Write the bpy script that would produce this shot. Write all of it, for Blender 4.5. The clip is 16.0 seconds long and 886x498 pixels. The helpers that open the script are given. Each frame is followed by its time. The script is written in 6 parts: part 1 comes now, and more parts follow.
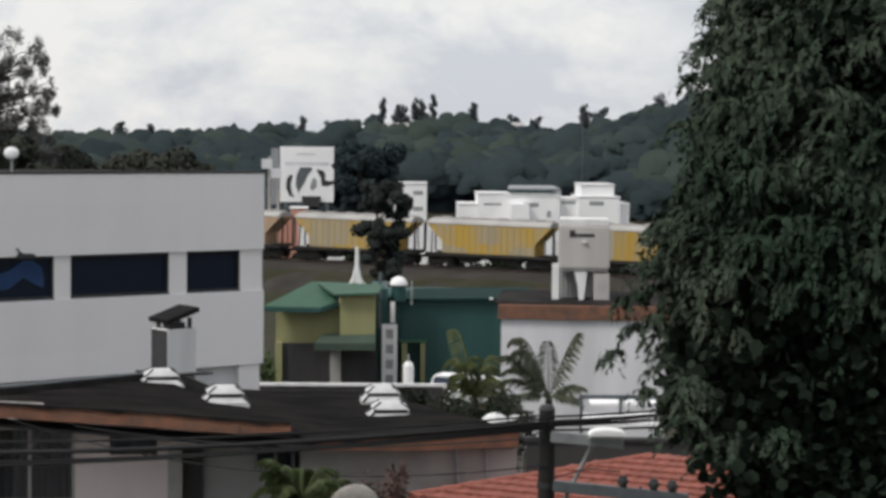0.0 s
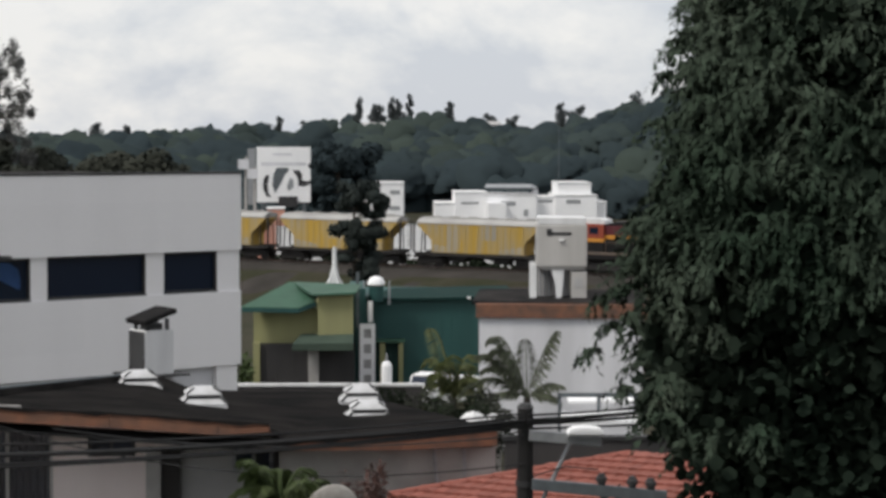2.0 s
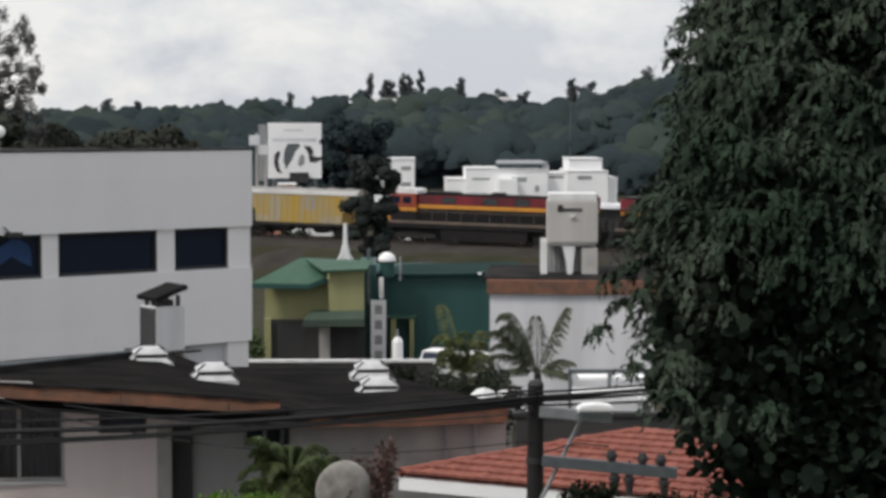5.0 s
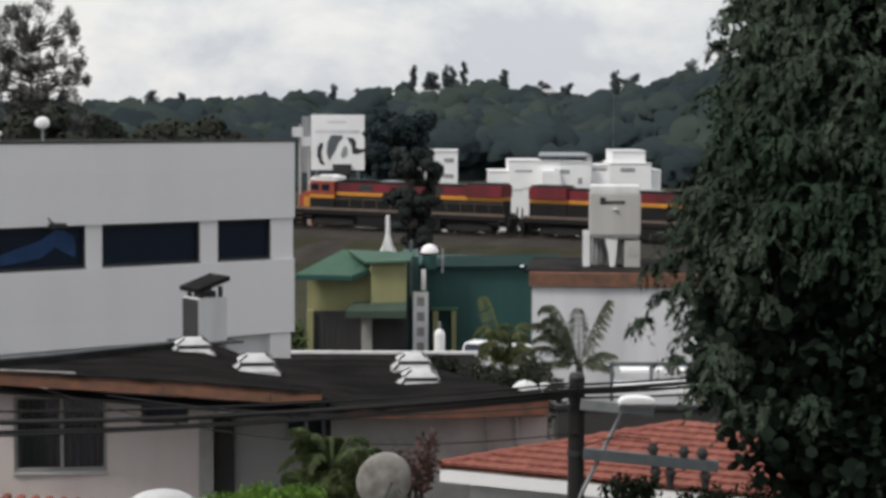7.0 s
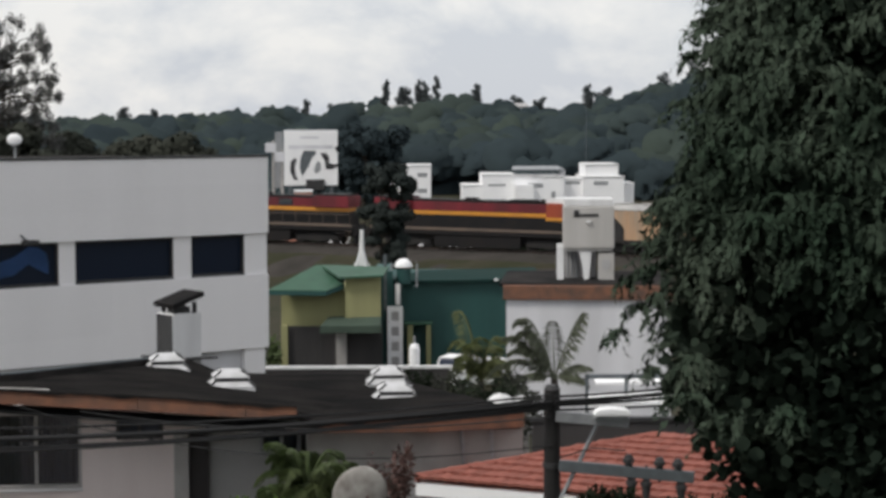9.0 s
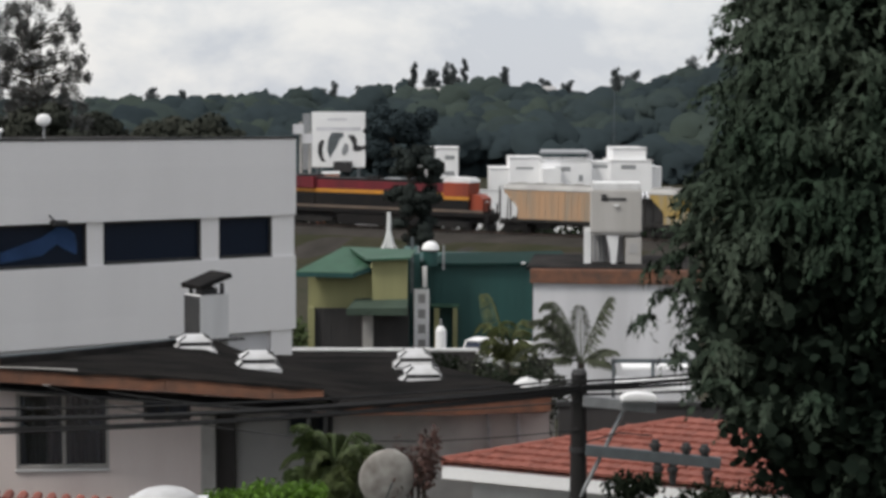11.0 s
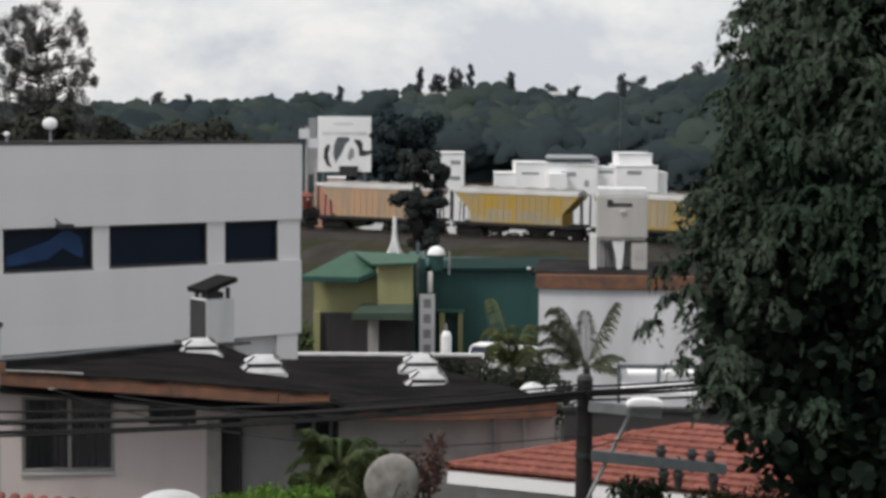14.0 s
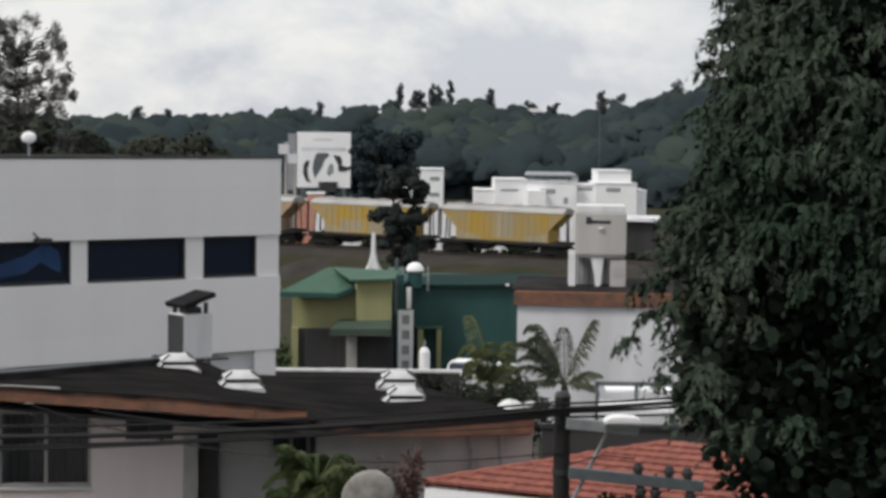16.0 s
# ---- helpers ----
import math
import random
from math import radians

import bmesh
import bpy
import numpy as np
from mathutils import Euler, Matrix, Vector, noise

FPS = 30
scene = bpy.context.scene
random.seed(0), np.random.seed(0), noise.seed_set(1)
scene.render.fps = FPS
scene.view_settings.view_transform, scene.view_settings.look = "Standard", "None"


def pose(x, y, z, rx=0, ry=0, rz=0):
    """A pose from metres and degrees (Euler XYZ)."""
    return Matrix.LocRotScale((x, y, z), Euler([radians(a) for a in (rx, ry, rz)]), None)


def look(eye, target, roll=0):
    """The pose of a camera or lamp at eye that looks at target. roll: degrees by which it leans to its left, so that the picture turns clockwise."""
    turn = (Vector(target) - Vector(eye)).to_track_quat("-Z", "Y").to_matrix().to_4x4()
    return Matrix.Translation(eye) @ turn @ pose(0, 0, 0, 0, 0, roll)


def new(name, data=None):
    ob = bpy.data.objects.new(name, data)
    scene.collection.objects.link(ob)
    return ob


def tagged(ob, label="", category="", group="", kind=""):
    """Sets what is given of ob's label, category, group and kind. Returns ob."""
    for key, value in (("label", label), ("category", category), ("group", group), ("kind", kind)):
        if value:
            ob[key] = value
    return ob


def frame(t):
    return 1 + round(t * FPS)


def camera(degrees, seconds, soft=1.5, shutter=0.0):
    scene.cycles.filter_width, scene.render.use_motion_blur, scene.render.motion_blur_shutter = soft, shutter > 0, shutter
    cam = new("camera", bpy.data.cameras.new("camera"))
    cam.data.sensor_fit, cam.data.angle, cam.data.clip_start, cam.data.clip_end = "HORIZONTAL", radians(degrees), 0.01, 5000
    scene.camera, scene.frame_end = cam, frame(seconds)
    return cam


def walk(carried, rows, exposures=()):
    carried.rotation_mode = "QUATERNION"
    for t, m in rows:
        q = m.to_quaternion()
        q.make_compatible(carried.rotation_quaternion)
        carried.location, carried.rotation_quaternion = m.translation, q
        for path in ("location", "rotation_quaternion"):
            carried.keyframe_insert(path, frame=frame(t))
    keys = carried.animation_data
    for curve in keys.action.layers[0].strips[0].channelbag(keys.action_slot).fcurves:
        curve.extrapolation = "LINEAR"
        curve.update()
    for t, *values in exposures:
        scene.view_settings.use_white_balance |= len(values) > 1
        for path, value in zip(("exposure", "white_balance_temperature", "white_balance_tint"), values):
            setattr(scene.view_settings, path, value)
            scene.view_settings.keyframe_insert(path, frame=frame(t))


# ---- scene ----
# ---------------------------------------------------------------- camera
EYE_Z = 8.5
cam = camera(25.0, 16.0, soft=3.35)


def aim(dx, dz, yaw, pitch, roll):
    """Camera pose: small sway, turn to the right, tilt down, lean."""
    return pose(dx, 0, EYE_Z + dz, 0, 0, -yaw) @ pose(0, 0, 0, 90 - pitch) @ pose(0, 0, 0, 0, 0, roll)


CAMERA_ROWS = [
    (0.0, 0.002, -0.004, 1.524, 3.160, 0.56), (0.5, 0.016, -0.010, 1.839, 3.071, 0.38),
    (1.0, 0.004, -0.003, 2.032, 3.213, 0.19), (1.5, 0.006, 0.007, 2.478, 3.285, 0.20),
    (2.0, 0.008, -0.005, 2.172, 3.177, 0.18), (2.5, 0.003, 0.003, 2.164, 3.341, 0.36),
    (3.0, 0.005, -0.039, 2.195, 3.707, 0.30), (3.5, 0.013, 0.021, 1.999, 3.746, 0.08),
    (3.7, 0.014, 0.019, 1.885, 3.770, 0.14), (5.8, 0.033, 0.009, 1.826, 3.879, 0.17),
    (6.0, 0.044, 0.020, 1.433, 3.755, 0.18), (6.5, 0.025, -0.007, 0.261, 3.656, 0.22),
    (7.0, 0.037, 0.011, 0.628, 4.103, 0.26), (7.5, 0.053, 0.019, 1.451, 3.991, 0.04),
    (8.0, 0.028, -0.006, 1.129, 3.263, -0.34), (8.5, 0.054, 0.005, 1.301, 3.366, -0.37),
    (9.0, 0.033, -0.012, 1.377, 3.683, -0.14), (9.2, 0.020, 0.000, 1.451, 3.483, -0.05),
    (11.3, 0.010, 0.004, 0.549, 4.225, 0.22), (11.5, 0.000, 0.002, 0.536, 3.965, 0.20),
    (12.0, -0.006, 0.005, 0.305, 4.185, 0.07), (12.5, 0.000, 0.000, 0.000, 3.858, 0.00),
    (13.0, 0.001, -0.003, 0.764, 4.076, 0.22), (13.5, 0.009, 0.005, 0.475, 4.017, 0.38),
    (14.0, 0.001, 0.002, 0.453, 4.042, 0.41), (14.5, 0.019, 0.004, 0.823, 3.753, 0.30),
    (15.0, 0.007, -0.014, 1.188, 3.683, 0.37), (15.5, 0.001, 0.003, 0.876, 3.490, 0.51),
    (16.0, 0.010, 0.001, 1.052, 3.568, 0.75),
]
walk(cam, [(r[0], aim(*r[1:])) for r in CAMERA_ROWS])

# ---------------------------------------------------------------- sky, sun, exposure
scene.view_settings.exposure = 0.11
SUN_UP, SUN_TURN = 51, -120  # degrees above the horizon; clockwise from straight ahead


def make_world():
    w = bpy.data.worlds.new("sky")
    scene.world = w
    w.use_nodes = True
    nt = w.node_tree
    nt.nodes.clear()
    N, L = nt.nodes.new, nt.links.new
    out, bg = N("ShaderNodeOutputWorld"), N("ShaderNodeBackground")
    sky = N("ShaderNodeTexSky")
    sky.sky_type, sky.sun_disc = "NISHITA", False
    sky.sun_elevation, sky.sun_rotation = radians(SUN_UP), radians(SUN_TURN)
    tc = N("ShaderNodeTexCoord")
    # cloud cover: large masses with finer billows, flattened towards the horizon
    mp = N("ShaderNodeMapping")
    mp.inputs["Scale"].default_value = (1.0, 1.0, 1.6)
    mp.inputs["Location"].default_value = (0.37, 0.2, 0.11)
    big, fine = N("ShaderNodeTexNoise"), N("ShaderNodeTexNoise")
    big.inputs["Scale"].default_value, big.inputs["Detail"].default_value, big.inputs["Roughness"].default_value = 9.0, 7.0, 0.55
    fine.inputs["Scale"].default_value, fine.inputs["Detail"].default_value, fine.inputs["Roughness"].default_value = 22.0, 6.0, 0.6
    big.inputs["Distortion"].default_value = 0.4
    mix = N("ShaderNodeMix")
    mix.inputs[0].default_value = 0.28
    ramp = N("ShaderNodeValToRGB")
    cr = ramp.color_ramp
    cr.elements[0].position, cr.elements[0].color = 0.42, (5.4, 5.65, 6.15, 1)
    cr.elements[1].position, cr.elements[1].color = 0.565, (7.7, 7.6, 7.5, 1)
    e = cr.elements.new(0.49)
    e.color = (6.55, 6.65, 6.85, 1)
    cover = N("ShaderNodeMix")
    cover.data_type = "RGBA"
    cover.inputs[0].default_value = 0.9
    bg.inputs["Strength"].default_value = 0.108
    L(tc.outputs["Generated"], mp.inputs["Vector"])
    L(mp.outputs[0], big.inputs["Vector"])
    L(mp.outputs[0], fine.inputs["Vector"])
    L(big.outputs["Fac"], mix.inputs[2])
    L(fine.outputs["Fac"], mix.inputs[3])
    L(mix.outputs[0], ramp.inputs[0])
    L(sky.outputs[0], cover.inputs[6])
    L(ramp.outputs[0], cover.inputs[7])
    L(cover.outputs[2], bg.inputs["Color"])
    L(bg.outputs[0], out.inputs["Surface"])


make_world()
sun = new("sun", bpy.data.lights.new("sun", "SUN"))
sun.data.energy, sun.data.angle, sun.data.color = 2.2, radians(14), (1.0, 0.96, 0.9)
sun.matrix_world = look((90, 190, 300), (90 - math.sin(radians(SUN_TURN)) * math.cos(radians(SUN_UP)),
                                         190 - math.cos(radians(SUN_TURN)) * math.cos(radians(SUN_UP)),
                                         300 - math.sin(radians(SUN_UP))))


# ---------------------------------------------------------------- materials
def mat(name, a, b=None, rough=0.8, metal=0.0, scale=3.0, bump=0.0, fine=40.0, streak=False, island=0.0, each=0.0, spec=0.4, low=0.35, high=0.7):
    """Surface with two colours mixed by large stains and a fine grain. streak: stains run downwards. island/each: change of value
    from loose piece to loose piece, or from object to object."""
    m = bpy.data.materials.new(name)
    m.use_nodes = True
    nt = m.node_tree
    N, L = nt.nodes.new, nt.links.new
    bsdf = nt.nodes["Principled BSDF"]
    bsdf.inputs["Roughness"].default_value, bsdf.inputs["Metallic"].default_value = rough, metal
    bsdf.inputs["Specular IOR Level"].default_value = spec
    b = b or tuple(c * 0.75 for c in a)
    tc = N("ShaderNodeTexCoord")
    vec = tc.outputs["Object"]
    if streak:
        mp = N("ShaderNodeMapping")
        mp.inputs["Scale"].default_value = (1, 1, 0.12)
        L(vec, mp.inputs["Vector"])
        vec = mp.outputs[0]
    n1, n2 = N("ShaderNodeTexNoise"), N("ShaderNodeTexNoise")
    n1.inputs["Scale"].default_value, n1.inputs["Detail"].default_value = scale, 6
    n2.inputs["Scale"].default_value, n2.inputs["Detail"].default_value = fine, 3
    L(vec, n1.inputs["Vector"])
    L(tc.outputs["Object"], n2.inputs["Vector"])
    r = N("ShaderNodeMapRange")
    r.inputs["From Min"].default_value, r.inputs["From Max"].default_value = low, high
    L(n1.outputs["Fac"], r.inputs["Value"])
    mx = N("ShaderNodeMix")
    mx.data_type = "RGBA"
    mx.inputs[6].default_value, mx.inputs[7].default_value = (*a, 1), (*b, 1)
    L(r.outputs[0], mx.inputs[0])
    hsv = N("ShaderNodeHueSaturation")
    L(mx.outputs[2], hsv.inputs["Color"])
    v = N("ShaderNodeMapRange")
    v.inputs["To Min"].default_value, v.inputs["To Max"].default_value = 0.86, 1.12
    L(n2.outputs["Fac"], v.inputs["Value"])
    value = v.outputs[0]
    for amount, node, socket in ((island, "ShaderNodeNewGeometry", "Random Per Island"), (each, "ShaderNodeObjectInfo", "Random")):
        if amount:
            src, rr, mu = N(node), N("ShaderNodeMapRange"), N("ShaderNodeMath")
            rr.inputs["To Min"].default_value, rr.inputs["To Max"].default_value = 1 - amount, 1 + amount
            mu.operation = "MULTIPLY"
            L(src.outputs[socket], rr.inputs["Value"])
            L(rr.outputs[0], mu.inputs[0])
            L(value, mu.inputs[1])
            value = mu.outputs[0]
    L(value, hsv.inputs["Value"])
    L(hsv.outputs[0], bsdf.inputs["Base Color"])
    if bump:
        bp = N("ShaderNodeBump")
        bp.inputs["Strength"].default_value, bp.inputs["Distance"].default_value = bump, 0.02
        L(n2.outputs["Fac"], bp.inputs["Height"])
        L(bp.outputs[0], bsdf.inputs["Normal"])
    return m


def leaf_mat(name, a, b, rough=0.6, vary=0.45, lets_light=0.25, spec=0.3, scale=0.6, fine=9.0):
    m = mat(name, a, b, rough=rough, scale=scale, fine=fine, island=vary, spec=spec)
    nt = m.node_tree
    bsdf, out = nt.nodes["Principled BSDF"], nt.nodes["Material Output"]
    tr, ad = nt.nodes.new("ShaderNodeBsdfTranslucent"), nt.nodes.new("ShaderNodeMixShader")
    ad.inputs[0].default_value = lets_light
    src = bsdf.inputs["Base Color"].links[0].from_socket
    nt.links.new(src, tr.inputs["Color"])
    nt.links.new(bsdf.outputs[0], ad.inputs[1])
    nt.links.new(tr.outputs[0], ad.inputs[2])
    nt.links.new(ad.outputs[0], out.inputs["Surface"])
    return m


def glass_mat(name, color, rough=0.06):
    m = bpy.data.materials.new(name)
    m.use_nodes = True
    p = m.node_tree.nodes["Principled BSDF"]
    p.inputs["Base Color"].default_value, p.inputs["Roughness"].default_value = (*color, 1), rough
    p.inputs["Specular IOR Level"].default_value = 0.5
    return m


def clear_glass(name):
    m = bpy.data.materials.new(name)
    m.use_nodes = True
    p = m.node_tree.nodes["Principled BSDF"]
    p.inputs["Base Color"].default_value, p.inputs["Roughness"].default_value = (0.8, 0.84, 0.86, 1), 0.03
    p.inputs["Transmission Weight"].default_value, p.inputs["IOR"].default_value = 1.0, 1.45
    return m


M = dict(
    white_wall=mat("white_cladding", (0.83, 0.815, 0.82), (0.79, 0.775, 0.78), 0.55, scale=0.5, streak=True, each=0.015, bump=0.05),
    white_paint=mat("white_paint", (0.78, 0.78, 0.78), (0.6, 0.6, 0.6), 0.7, scale=1.2, streak=True, bump=0.1),
    white_far=mat("white_render", (0.9, 0.9, 0.9), (0.82, 0.82, 0.83), 0.8, scale=0.4),
    shed_roof=mat("shed_roof", (0.008, 0.03, 0.027), (0.014, 0.034, 0.03), 0.9, scale=0.4, spec=0.1),
    dirty_white=mat("stained_white", (0.7, 0.7, 0.73), (0.5, 0.5, 0.52), 0.85, scale=0.5, streak=True, bump=0.1),
    grey=mat("grey_render", (0.44, 0.43, 0.43), (0.36, 0.355, 0.35), 0.85, scale=1.0, bump=0.1),
    beige=mat("beige_render", (0.74, 0.66, 0.635), (0.64, 0.55, 0.53), 0.85, scale=0.9, streak=True, bump=0.15),
    tank=mat("tank_grey", (0.5, 0.485, 0.465), (0.4, 0.385, 0.365), 0.75, scale=1.1, streak=True),
    black_roof=mat("bitumen_roof", (0.018, 0.0175, 0.018), (0.045, 0.041, 0.039), 1.0, scale=0.8, bump=0.4, spec=0.03),
    orange=mat("orange_fascia", (0.22, 0.1, 0.06), (0.1, 0.062, 0.048), 0.85, scale=2.2, fine=14.0, bump=0.35),
    sill_pale=mat("pale_sill", (0.6, 0.59, 0.6), (0.48, 0.47, 0.47), 0.85, scale=1.0),
    tile=mat("clay_tile", (0.27, 0.09, 0.065), (0.18, 0.062, 0.049), 0.85, scale=1.5, bump=0.2, each=0.15),
    plastic=mat("weathered_plastic", (0.6, 0.6, 0.61), (0.42, 0.42, 0.42), 0.6, scale=2.0, bump=0.05),
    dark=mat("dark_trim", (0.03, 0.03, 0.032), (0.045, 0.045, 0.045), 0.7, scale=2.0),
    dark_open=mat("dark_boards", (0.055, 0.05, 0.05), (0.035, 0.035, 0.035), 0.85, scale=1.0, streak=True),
    glass=glass_mat("dark_glass", (0.01, 0.016, 0.032)),
    blue=mat("blue_cloth", (0.05, 0.12, 0.3), (0.03, 0.08, 0.2), 0.7, scale=1.2),
    green_wall=mat("green_metal", (0.022, 0.08, 0.074), (0.018, 0.064, 0.06), 0.6, scale=0.5, streak=True),
    green_roof=mat("green_roof", (0.042, 0.108, 0.068), (0.034, 0.082, 0.053), 0.6, scale=0.8),
    yellow_wall=mat("lime_render", (0.3, 0.295, 0.145), (0.24, 0.235, 0.12), 0.85, scale=0.6, streak=True),
    concrete=mat("concrete", (0.4, 0.385, 0.37), (0.29, 0.28, 0.265), 0.9, scale=1.5, bump=0.3),
    pole=mat("pole_concrete", (0.014, 0.013, 0.013), (0.024, 0.022, 0.021), 0.9, scale=2.0, streak=True, bump=0.3),
    metal=mat("galvanised", (0.35, 0.36, 0.37), (0.25, 0.26, 0.27), 0.5, metal=0.4, scale=4.0),
    steel=mat("grey_steel", (0.13, 0.15, 0.16), (0.09, 0.1, 0.11), 0.6, metal=0.2, scale=4.0),
    cable=mat("cable", (0.012, 0.012, 0.013), rough=0.7),
    ballast=mat("ballast", (0.058, 0.052, 0.048), (0.037, 0.035, 0.031), 1.0, scale=0.35, fine=6.0, bump=0.6, spec=0.05),
    grass=mat("grass", (0.032, 0.034, 0.02), (0.05, 0.045, 0.032), 0.95, scale=0.25, fine=4.0, bump=0.5, spec=0.1),
    pink=mat("pink_render", (0.62, 0.3, 0.22), (0.5, 0.26, 0.2), 0.8, scale=0.5),
    wagon_yellow=mat("wagon_yellow", (0.43, 0.275, 0.05), (0.33, 0.28, 0.19), 0.8, scale=1.1, fine=8.0, streak=True, each=0.1, low=0.42, high=0.66),
    wagon_tan=mat("wagon_tan", (0.48, 0.30, 0.18), (0.33, 0.265, 0.2), 0.8, scale=1.3, fine=8.0, streak=True, each=0.06, low=0.42, high=0.62),
    post_yellow=mat("wagon_post_yellow", (0.42, 0.275, 0.06), (0.37, 0.27, 0.1), 0.8, scale=1.1, fine=8.0, streak=True),
    post_tan=mat("wagon_post_tan", (0.46, 0.295, 0.18), (0.4, 0.28, 0.19), 0.8, scale=1.1, fine=8.0, streak=True),
    wagon_roof=mat("wagon_roof", (0.42, 0.41, 0.39), (0.32, 0.31, 0.3), 0.7, scale=0.6),
    wagon_under=mat("wagon_underframe", (0.018, 0.017, 0.017), (0.03, 0.027, 0.025), 0.85, scale=1.0),
    far_pane=glass_mat("grey_glass", (0.3, 0.31, 0.32), 0.3),
    patch=mat("wagon_patch", (0.38, 0.32, 0.22), (0.28, 0.26, 0.22), 0.8, scale=0.8, streak=True),
    loco_red=mat("loco_red", (0.2, 0.018, 0.028), (0.075, 0.014, 0.018), 0.5, scale=0.4, streak=True),
    loco_yellow=mat("loco_yellow", (0.62, 0.27, 0.03), (0.5, 0.22, 0.04), 0.5, scale=0.6),
    loco_orange=mat("loco_orange", (0.33, 0.062, 0.028), (0.2, 0.04, 0.025), 0.55, scale=0.8, streak=True),
    loco_black=mat("loco_black", (0.01, 0.01, 0.011), (0.018, 0.015, 0.014), 0.6, scale=0.7, spec=0.2),
    olive=mat("olive_roof", (0.05, 0.075, 0.055), (0.04, 0.06, 0.045), 0.8, scale=0.8),
    old_dish=mat("stained_dish", (0.4, 0.385, 0.36), (0.2, 0.18, 0.165), 0.9, scale=5.0, fine=20.0, bump=0.3),
    pane=clear_glass("house_glass"),
    curtain=mat("grey_curtain", (0.075, 0.085, 0.105), (0.055, 0.06, 0.075), 0.9, scale=2.0, streak=True),
    loco_sill=mat("loco_sill", (0.17, 0.125, 0.095), (0.11, 0.09, 0.075), 0.7, scale=1.0),
    wheel=mat("wheel_steel", (0.05, 0.046, 0.044), (0.035, 0.03, 0.028), 0.7, metal=0.2, scale=3.0),
    sleeper=mat("sleeper", (0.06, 0.055, 0.05), (0.045, 0.04, 0.038), 0.95, scale=1.5),
    rail=mat("rail_steel", (0.1, 0.075, 0.06), (0.07, 0.055, 0.05), 0.6, metal=0.5, scale=2.0),
    bark=mat("bark", (0.06, 0.05, 0.04), (0.035, 0.03, 0.026), 0.95, scale=3.0, bump=0.5),
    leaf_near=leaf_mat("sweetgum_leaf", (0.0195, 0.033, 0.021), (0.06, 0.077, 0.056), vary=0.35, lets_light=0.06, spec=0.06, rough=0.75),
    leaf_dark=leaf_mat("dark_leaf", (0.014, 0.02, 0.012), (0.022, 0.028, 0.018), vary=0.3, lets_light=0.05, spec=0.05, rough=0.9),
    # inner sweetgum leaves: the shade inside the crown is put into this colour
    leaf_inner_shade=leaf_mat("inner_leaf", (0.011, 0.018, 0.0125), (0.02, 0.028, 0.02), vary=0.3, lets_light=0.05, spec=0.05, rough=0.9),
    # ridge foliage: pale grey-blue, with the distance haze mixed into the colour
    leaf_ridge_haze=leaf_mat("ridge_leaf", (0.11, 0.125, 0.13), (0.125, 0.14, 0.142), lets_light=0.55, vary=0.12, spec=0.0, rough=1.0),
    leaf_mound=leaf_mat("mound_leaf", (0.046, 0.051, 0.042), (0.06, 0.062, 0.05), lets_light=0.2, vary=0.12, spec=0.05, rough=0.9),
    leaf_grey=leaf_mat("eucalypt_leaf", (0.12, 0.122, 0.12), (0.17, 0.17, 0.165), vary=0.3, lets_light=0.45),
    # hill foliage, two tones: bluish lifted colours carry the distance haze
    leaf_hill_haze=leaf_mat("hill_leaf", (0.042, 0.056, 0.061), (0.06, 0.077, 0.064), lets_light=0.2, vary=0.12, spec=0.0, rough=1.0, scale=0.018, fine=0.6),
    leaf_hill_haze_b=leaf_mat("hill_leaf_dark", (0.036, 0.049, 0.056), (0.044, 0.059, 0.06), lets_light=0.2, vary=0.12, spec=0.0, rough=1.0, scale=0.014, fine=0.6),
    leaf_slim=leaf_mat("slim_tree_leaf", (0.036, 0.045, 0.043), (0.046, 0.055, 0.05), lets_light=0.25, vary=0.12, spec=0.1, rough=0.9),
    leaf_palm=leaf_mat("palm_leaf", (0.058, 0.088, 0.03), (0.095, 0.115, 0.046)),
    leaf_dull=leaf_mat("dull_palm_leaf", (0.13, 0.155, 0.06), (0.175, 0.18, 0.085)),
    leaf_dry=leaf_mat("grey_frond", (0.13, 0.145, 0.1), (0.085, 0.095, 0.06)),
    leaf_red=leaf_mat("reddish_leaf", (0.11, 0.06, 0.05), (0.08, 0.05, 0.045)),
    leaf_bright=leaf_mat("bright_leaf", (0.10, 0.2, 0.02), (0.07, 0.14, 0.02)),
)


# ---------------------------------------------------------------- mesh helpers
def thing(name, m, label, category, group="", kind=""):
    ob = new(name)
    ob.matrix_world = m
    return tagged(ob, label, category, group, kind)


def part(name, bm, material, parent=None, label=""):
    me = bpy.data.meshes.new(name)
    bm.to_mesh(me)
    bm.free()
    me.materials.append(material)
    ob = new(name, me)
    ob.parent = parent
    return tagged(ob, label)


def again(ob, m):
    """Another piece on the same mesh under the same parent."""
    o = bpy.data.objects.new(ob.name, ob.data)
    scene.collection.objects.link(o)
    o.parent = ob.parent
    o.matrix_basis = m
    return o


def box(x0, x1, y0, y1, z0, z1, bevel=0.0, bm=None):
    bm = bm or bmesh.new()
    made = bmesh.ops.create_cube(bm, size=1.0)["verts"]
    for v in made:
        v.co = Vector((x0 + (v.co.x + 0.5) * (x1 - x0), y0 + (v.co.y + 0.5) * (y1 - y0), z0 + (v.co.z + 0.5) * (z1 - z0)))
    if bevel:
        es = list({e for v in made for e in v.link_edges})
        bmesh.ops.bevel(bm, geom=es, offset=bevel, segments=2, affect="EDGES", profile=0.7)
    return bm


